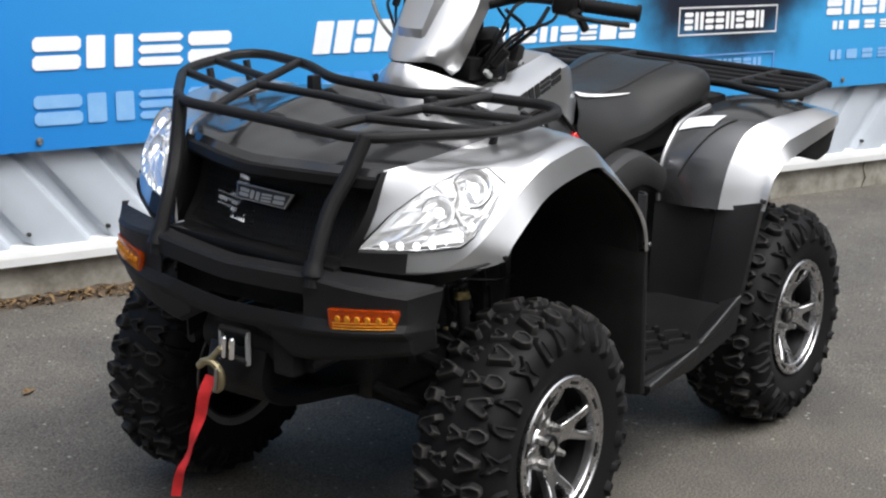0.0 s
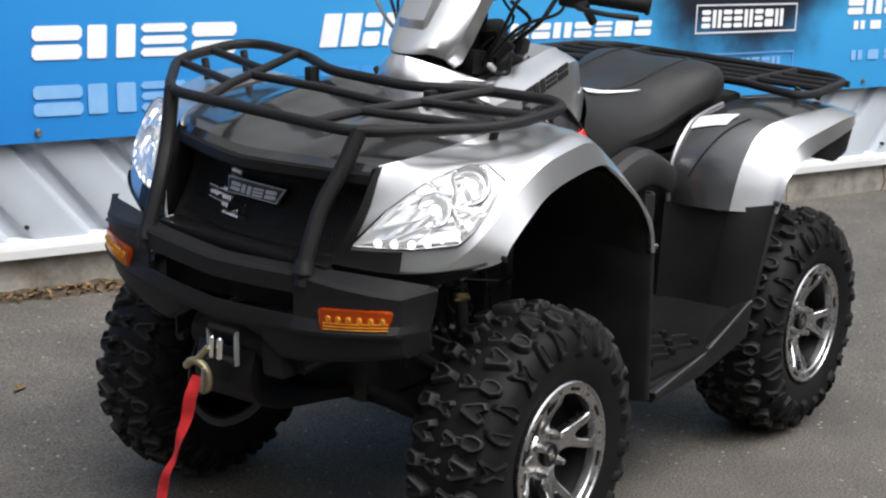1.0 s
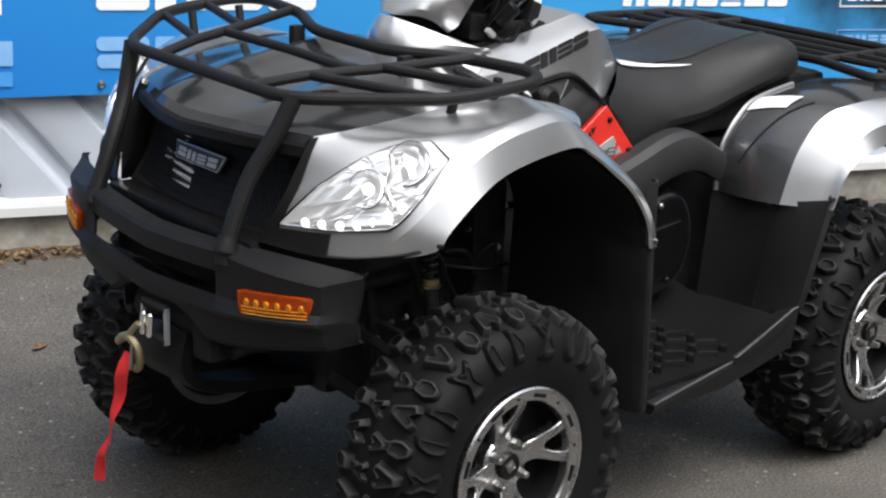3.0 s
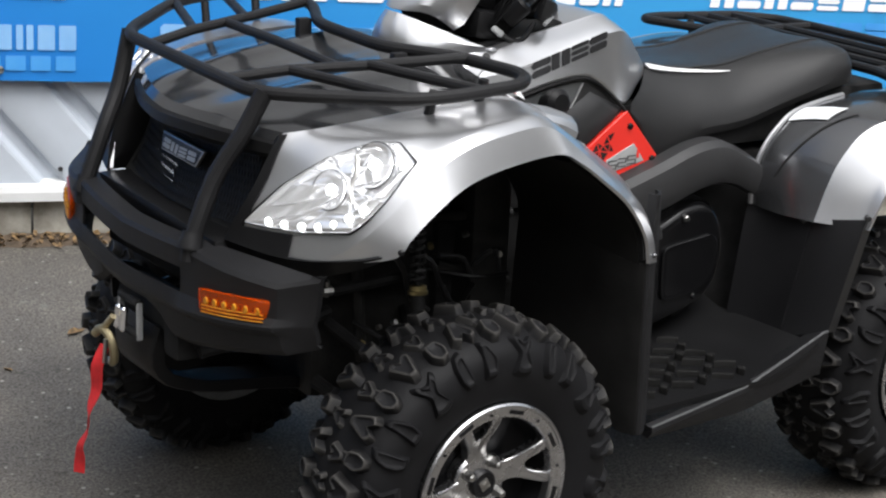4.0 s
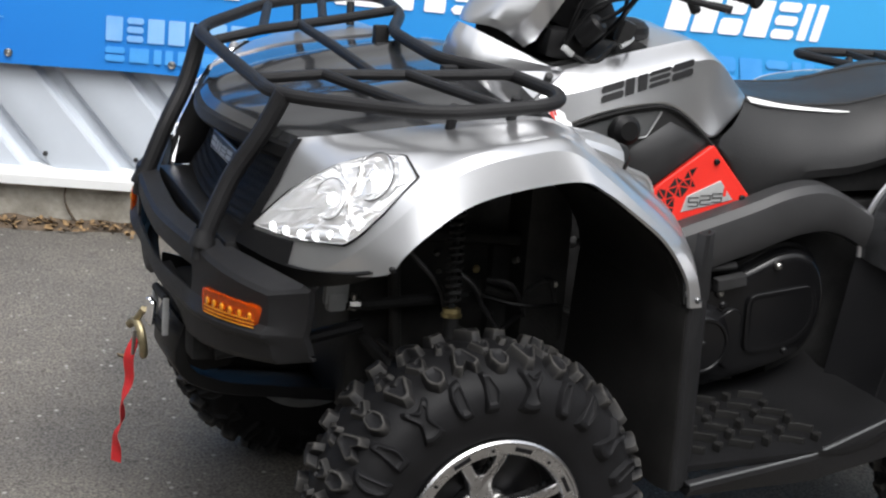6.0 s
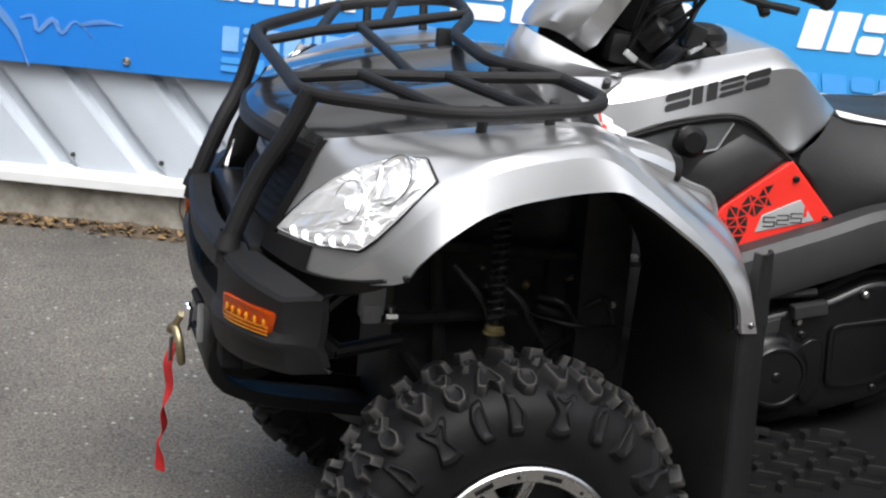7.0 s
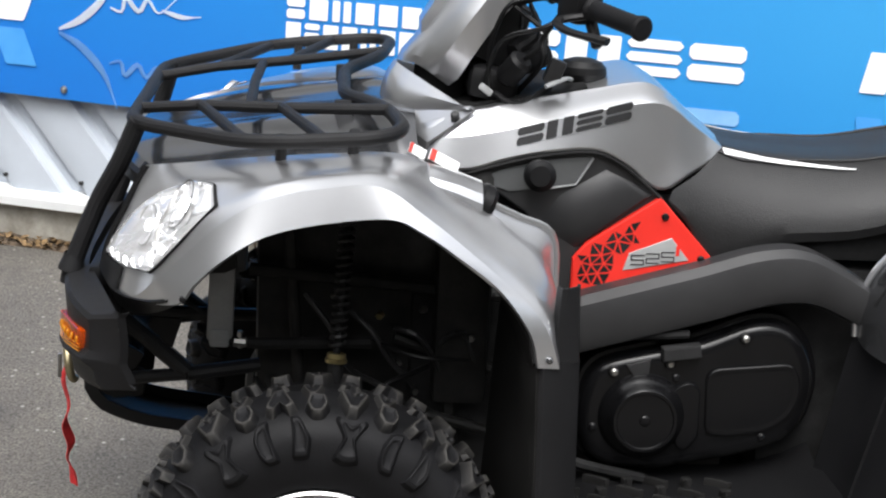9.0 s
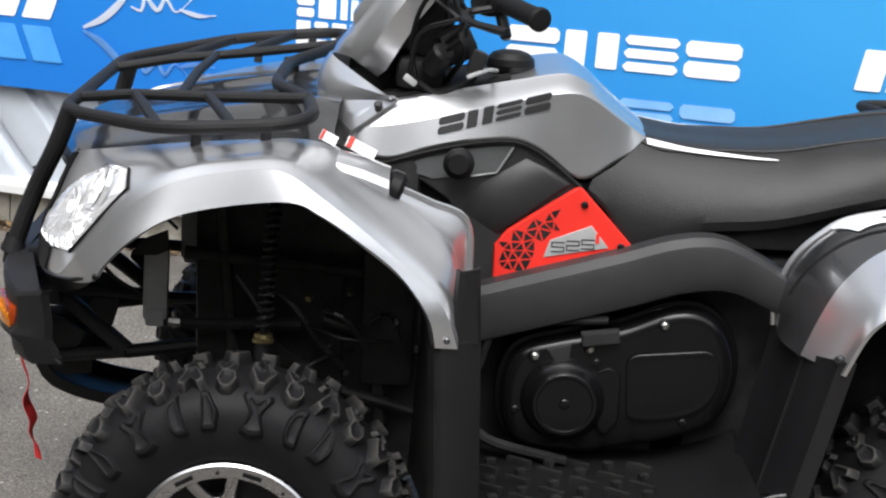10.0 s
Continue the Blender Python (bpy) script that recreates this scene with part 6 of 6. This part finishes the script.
# -- handlebar --
def build_bars():
    pts = [(0.495, -0.425, 1.210), (0.440, -0.315, 1.226), (0.375, -0.19, 1.240), (0.330, -0.10, 1.220), (0.322, 0.0, 1.215)]
    line = spline(pts + my(list(reversed(pts[:-1])), -1), 40)
    bars = part("handlebar", tube(bmesh.new(), line, 0.0115, 10), M_POWDER, quad, "black handlebar with rubber grips")
    for s in LR:
        e, i = Vector((0.497, s * 0.430, 1.2095)), Vector((0.435, s * 0.305, 1.227))
        d = (e - i).normalized()
        prof = [(0, 0.020), (0.004, 0.021), (0.008, 0.0175)]
        L = (e - i).length
        for k in range(10):
            z = 0.01 + (L - 0.024) * k / 9
            prof += [(z, 0.0160), (z + 0.004, 0.0172)]
        prof += [(L - 0.010, 0.020), (L - 0.003, 0.0205), (L, 0.017), (L + 0.001, 0.0005)]
        part("grip", lathe(bmesh.new(), prof, axis(i, e), 18), M_RUBBER, bars, "black rubber grip")
        bm = bmesh.new()
        rot = (i - e).to_track_quat("X", "Z").to_matrix().to_4x4()
        box(bm, i + (i - e).normalized() * 0.035, (0.062, 0.056, 0.060), rot, 0.014)
        rod(bm, i + Vector((0.0, -s * 0.012, -0.018)), i + Vector((0.012, s * 0.010, -0.062)), 0.010, 10, 0.004)
        part("switch_box", bm, M_BLACK, bars)
        bm = bmesh.new()
        tube(bm, spline([i + Vector((-0.01, 0, -0.01)), i + Vector((-0.055, s * 0.01, -0.02)), i + Vector((-0.05, s * 0.07, -0.03)), e + Vector((-0.055, 0, -0.022))], 18), [0.010] * 6 + [0.0078] * 8 + [0.009] * 4, 8, flat=0.7)
        part("brake_lever", bm, M_BLACK, bars)
        bm = bmesh.new()
        box(bm, (0.352, s * 0.185, 1.262), (0.060, 0.052, 0.040), rot, 0.010)
        box(bm, (0.352, s * 0.185, 1.284), (0.064, 0.056, 0.008), rot, 0.003)
        part("fluid_reservoir", bm, M_BLACK, bars)
        bm = bmesh.new()
        tube(bm, spline([(0.36, s * 0.20, 1.235), (0.31, s * 0.20, 1.22), (0.285, s * 0.175, 1.15), (0.29, s * 0.12, 1.07)], 16), 0.0045, 6)
        tube(bm, spline([(0.40, s * 0.24, 1.22), (0.37, s * 0.22, 1.17), (0.38, s * 0.15, 1.12), (0.34, s * 0.09, 1.05)], 16), 0.0055, 6)
        tube(bm, spline([(0.41, s * 0.26, 1.215), (0.36, s * 0.27, 1.19), (0.30, s * 0.21, 1.16), (0.28, s * 0.14, 1.08)], 16), 0.004, 6)
        part("cable", bm, M_BLACK, bars)
    bm = tube(bmesh.new(), spline([(0.34, 0.24, 1.30), (0.25, 0.235, 1.25), (0.235, 0.20, 1.17), (0.27, 0.13, 1.10)], 16), 0.0048, 8)
    part("sheathed_cable", bm, M_STEEL, bars, "steel-sheathed cable")
    for s in LR:
        bm = box(bmesh.new(), (0.283, s * 0.150, 1.068), (0.026, 0.012, 0.012), Matrix.Rotation(radians(35), 4, "Y"), 0.003)
        part("cable_clip", bm, M_PLATE, bars)
    # clutter behind the cowl: switch gear, clamp, fuse holder and their leads
    bm = box(bmesh.new(), (0.362, -0.085, 1.128), (0.066, 0.080, 0.066), Matrix.Rotation(radians(-28), 4, "Y") @ Matrix.Rotation(radians(14), 4, "Z"), 0.020)
    part("control_box", bm, M_BLACK, bars)
    bm = rod(bmesh.new(), (0.318, -0.125, 1.085), (0.345, -0.155, 1.125), 0.022, 16, 0.006)
    part("ignition_switch", bm, M_BLACK, bars)
    bm = box(bmesh.new(), (0.300, -0.020, 1.072), (0.090, 0.200, 0.060), Matrix.Rotation(radians(8), 4, "Y"), 0.018)
    part("bar_clamp", bm, M_BLACK, bars)
    bm = box(bmesh.new(), (0.402, -0.150, 1.105), (0.030, 0.024, 0.044), Matrix.Rotation(radians(20), 4, "Y"), 0.006)
    part("fuse_holder", bm, M_GREY, bars)
    rng = random.Random(21)
    for k in range(7):
        y = -0.17 + 0.045 * k
        pts = [(0.335 + rng.uniform(-0.02, 0.03), y, 1.215), (0.360 + rng.uniform(-0.02, 0.04), y - 0.02 + rng.uniform(-0.02, 0.02), 1.165), (0.335 + rng.uniform(-0.03, 0.03), y * 0.8, 1.110), (0.310 + rng.uniform(0, 0.06), y * 0.6, 1.062)]
        part("lead", tube(bmesh.new(), spline(pts, 14), rng.uniform(0.003, 0.0052), 6), M_BLACK, bars)
    bm = tube(bmesh.new(), spline([(0.385, -0.170, 1.080), (0.420, -0.150, 1.092), (0.440, -0.100, 1.085)], 8), 0.0042, 6)
    part("wire_clip", bm, M_PLATE, bars, "pale wire clip")
    bm = bmesh.new()
    rod(bm, (0.31, -0.06, 0.98), (0.345, -0.03, 1.20), 0.018, 12)
    tube(bm, spline([(0.30, -0.13, 1.06), (0.34, -0.15, 1.045), (0.40, -0.12, 1.075)], 10), 0.006, 8)
    part("steering_stem", bm, M_BLACK, bars)


build_bars()


# -- suspension, winch and the small parts of the front --
def build_front_gear():
    for s in LR:
        bm = bmesh.new()
        tube(bm, [(-0.10, s * 0.12, 0.40), (0.0, s * 0.34, 0.30)], 0.014, 8)
        tube(bm, [(0.12, s * 0.12, 0.40), (0.0, s * 0.34, 0.30)], 0.014, 8)
        tube(bm, [(-0.08, s * 0.13, 0.52), (0.0, s * 0.34, 0.42)], 0.012, 8)
        tube(bm, [(0.10, s * 0.13, 0.52), (0.0, s * 0.34, 0.42)], 0.012, 8)
        box(bm, (0.0, s * 0.345, 0.36), (0.06, 0.05, 0.18), None, 0.012)
        rod(bm, (0, s * 0.10, 0.34), (0, s * 0.36, 0.311), 0.020, 12)
        arm = part("suspension_arm", bm, M_DARK, quad, "black tubular suspension arms")
        a, b = Vector((0.030, s * 0.280, 0.46)), Vector((0.055, s * 0.215, 0.93))
        bm = bmesh.new()
        rod(bm, a, b, 0.0065, 14)
        rod(bm, a - (b - a) * 0.1, a + (b - a) * 0.3, 0.014, 14, 0.004)
        shock = part("shock_absorber", bm, M_DARK, quad, "shock absorber with a black coil spring")
        coil = []
        d = b - a
        e1 = d.orthogonal().normalized()
        e2 = d.normalized().cross(e1)
        for k in range(12 * 21 + 1):
            u = k / 252
            an = 2 * math.pi * 21 * u
            coil.append(a + d * (0.34 + 0.62 * u) + (e1 * math.cos(an) + e2 * math.sin(an)) * 0.0125)
        part("coil_spring", tube(bmesh.new(), coil, 0.0036, 6), M_GREY, shock)
        bm = lathe(bmesh.new(), [(0, 0.012), (0.0, 0.019), (0.006, 0.020), (0.008, 0.017), (0.016, 0.017), (0.018, 0.012)], axis(a + d * 0.29, b), 20)
        part("spring_collar", bm, M_BRASS, shock, "yellow-zinc adjuster collar")
        bm = bmesh.new()
        box(bm, (-0.166, s * 0.205, 0.683), (0.046, 0.02, 0.140), Matrix.Rotation(radians(2), 4, "Y"), 0.008)
        box(bm, (-0.168, s * 0.207, 0.620), (0.036, 0.024, 0.035), None, 0.008)
        mg = Matrix(((1, 0, 0, 0), (0, 0, s, s * 0.225), (0, 1, 0, 0), (0, 0, 0, 1)))
        part("fender_tab", slab([(-0.205, 0.740), (-0.190, 0.768), (-0.140, 0.790), (-0.138, 0.752), (-0.160, 0.742)], 0.005, mg, 0.001), M_BLACK, quad)
        part("fender_bracket", bm, M_ZINC, quad, "grey fender support bracket")
        bm = bmesh.new()
        tube(bm, [(-0.16, s * 0.205, 0.615), (-0.10, s * 0.20, 0.608), (0.10, s * 0.19, 0.612)], 0.011, 8)
        tube(bm, spline([(-0.26, s * 0.30, 0.76), (-0.235, s * 0.24, 0.70), (-0.20, s * 0.22, 0.67)], 8), 0.004, 6)
        part("front_stay", bm, M_DARK, quad)
        bm = bmesh.new()
        rod(bm, (-0.145, s * 0.205, 0.612), (-0.12, s * 0.205, 0.611), 0.010, 8, 0.002)
        rod(bm, (-0.132, s * 0.205, 0.600), (-0.132, s * 0.205, 0.632), 0.006, 8, 0.002)
        part("stay_bolt", bm, M_STEEL, quad, "zinc bolt")
        bm = bmesh.new()
        tube(bm, spline([(0.10, s * 0.20, 0.62), (0.18, s * 0.26, 0.61), (0.27, s * 0.24, 0.60)], 10), 0.004, 6)
        tube(bm, spline([(0.06, s * 0.30, 0.50), (0.12, s * 0.28, 0.56), (0.20, s * 0.22, 0.58)], 10), 0.005, 6)
        tube(bm, spline([(-0.10, s * 0.25, 0.56), (-0.05, s * 0.33, 0.52), (0.02, s * 0.34, 0.46)], 10), 0.005, 6)
        part("brake_hose", bm, M_BLACK, quad)
        # frame tubes and fastenings seen through the arch
        for a, b, r in (((-0.12, 0.165, 0.735), (0.33, 0.165, 0.700), 0.012), ((0.14, 0.175, 0.620), (0.33, 0.175, 0.560), 0.011), ((0.215, 0.170, 0.92), (0.250, 0.170, 0.42), 0.013), ((-0.06, 0.160, 0.90), (-0.02, 0.160, 0.44), 0.012), ((0.10, 0.185, 0.505), (0.33, 0.195, 0.450), 0.010)):
            part("frame_tube", rod(bmesh.new(), (a[0], s * a[1], a[2]), (b[0], s * b[1], b[2]), r, 10), M_FRAME, quad)
        rng = random.Random(31)
        for k in range(14):
            x, z = rng.uniform(-0.04, 0.31), rng.uniform(0.46, 0.72)
            c = Vector((x, s * rng.uniform(0.17, 0.20), z))
            bm = rod(bmesh.new(), c, c + Vector((rng.uniform(-0.006, 0.006), s * 0.010, rng.uniform(-0.004, 0.006))), rng.uniform(0.004, 0.007), 6, 0.001)
            part("frame_bolt", bm, M_STEEL if k % 3 else M_BRASS, quad)
        for k in range(4):
            pts = [(-0.02 + 0.08 * k, s * 0.19, 0.70 - 0.03 * k), (0.03 + 0.07 * k, s * 0.215, 0.64), (0.06 + 0.07 * k, s * 0.205, 0.57 + 0.02 * k), (0.12 + 0.06 * k, s * 0.185, 0.53)]
            part("hose", tube(bmesh.new(), spline(pts, 12), 0.0055, 7), M_GREY, quad)
        # air snout and warning stickers behind the fender
        bm = bmesh.new()
        rows = []
        for x, w, h, z in ((0.175, 0.060, 0.020, 0.955), (0.22, 0.056, 0.026, 0.940), (0.262, 0.045, 0.030, 0.922)):
            rows.append([(x, s * (0.385 + w * math.cos(k * math.pi / 6)), z + h * math.sin(k * math.pi / 6)) for k in range(12)])
        grid(rows, bm, wrap=True)
        part("shoulder_snout", thick(bm, 0.004), M_SILVER, quad)
        bm = bmesh.new()
        rod(bm, (0.252, s * 0.385, 0.920), (0.282, s * 0.385, 0.908), 0.033, 18, 0.008)
        part("snout_grommet", bm, M_BLACK, quad)
    # winch in the bumper
    bm = bmesh.new()
    rod(bm, (-0.36, -0.14, 0.555), (-0.36, 0.12, 0.555), 0.045, 20, 0.01)
    box(bm, (-0.37, -0.13, 0.555), (0.09, 0.06, 0.10), None, 0.012)
    winch = part("winch", bm, M_DARK, quad, "black winch with steel roller fairlead")
    for y in (-0.055, 0.022):
        bm = bmesh.new()
        box(bm, (-0.438, y, 0.556), (0.012, 0.006, 0.072), None, 0.002)
        part("fairlead_plate", bm, M_ZINC, winch)
    for z in (0.590, 0.528):
        bm = bmesh.new()
        rod(bm, (-0.438, -0.056, z), (-0.438, 0.024, z), 0.008, 14, 0.002)
        part("fairlead_roller", bm, M_DARK, winch)
    for y in (-0.026, -0.004):
        bm = bmesh.new()
        rod(bm, (-0.458, y, 0.532), (-0.454, y, 0.578), 0.007, 12, 0.003)
        part("fairlead_pin", bm, M_CHROME, winch)
    arc = [Vector((-0.478 + 0.002 * k, 0.026 + 0.030 * math.cos(0.6 + k * 0.42), 0.490 + 0.034 * math.sin(0.6 + k * 0.42))) for k in range(12)]
    bm = tube(bmesh.new(), [(-0.465, 0.0, 0.555), (-0.472, 0.02, 0.53)] + arc, [0.006, 0.007] + [0.0085] * 9 + [0.0075, 0.006, 0.003], 10)
    hook = part("winch_hook", bm, M_HOOK, winch, "yellow-zinc winch hook")
    bm = tube(bmesh.new(), [(-0.482, -0.005, 0.515), (-0.484, -0.002, 0.468)], 0.004, 6)
    part("hook_latch", bm, M_STEEL, hook)
    rows = []
    line = spline([(-0.474, 0.020, 0.492), (-0.484, 0.032, 0.450), (-0.478, 0.052, 0.395), (-0.488, 0.066, 0.350), (-0.480, 0.090, 0.300), (-0.490, 0.104, 0.265), (-0.484, 0.120, 0.230), (-0.482, 0.130, 0.195)], 30)
    for i, q in enumerate(line):
        u = i / 29
        w = 0.0150 - 0.004 * u
        an = 0.45 + 0.75 * math.sin(u * 8.0) * (0.4 + 0.6 * u)
        d = Vector((math.cos(an + 1.2), math.sin(an + 1.2) * 0.9, 0.1)) * w
        rows.append([q - d, q, q + d])
    part("pull_strap", thick(grid(rows), 0.002), M_STRAP, winch, "red webbing pull strap hanging from the hook")
    # stickers
    for (x, y, z, w, h, tilt) in ((0.155, -0.372, 0.992, 0.030, 0.026, 0.5), (0.205, -0.29, 0.962, 0.055, 0.030, 0.7)):
        m = Matrix.Translation((x, y, z)) @ Matrix.Rotation(0.45, 4, "Y") @ Matrix.Rotation(0.5, 4, "X")
        bm = box(bmesh.new(), (0, 0, 0.003), (w, h, 0.001), None)
        bmesh.ops.transform(bm, matrix=m, verts=bm.verts)
        lab = part("warning_sticker", bm, M_WHITE, quad, "white and red warning sticker", smooth=False)
        bm = box(bmesh.new(), (-w * 0.38, 0, 0.0042), (w * 0.18, h, 0.001), None)
        bmesh.ops.transform(bm, matrix=m, verts=bm.verts)
        part("sticker_band", bm, M_STICKRED, lab, smooth=False)


build_front_gear()


# -- the lean: the far half of each part rides higher and sits further in --
def lean(ob, wide):
    for child in ob.children:
        if child.type == "MESH" and not child.name.startswith("wheel"):
            w = wide or (0.46 if child.name.startswith("rear_rack") else 0.0)
            if child.name.split(".")[0] not in ("bumper", "winch", "front_rack"):
                for v in child.data.vertices:
                    up = LEAN * (v.co.y + w) if w else 2 * LEAN * max(0.0, v.co.y)
                    if not w:
                        v.co.y -= 2 * LEAN * (v.co.z - 0.5) * min(1.0, max(0.0, v.co.y) / 0.2)
                    v.co.z += up
                lean(child, w)


lean(quad, 0.0)
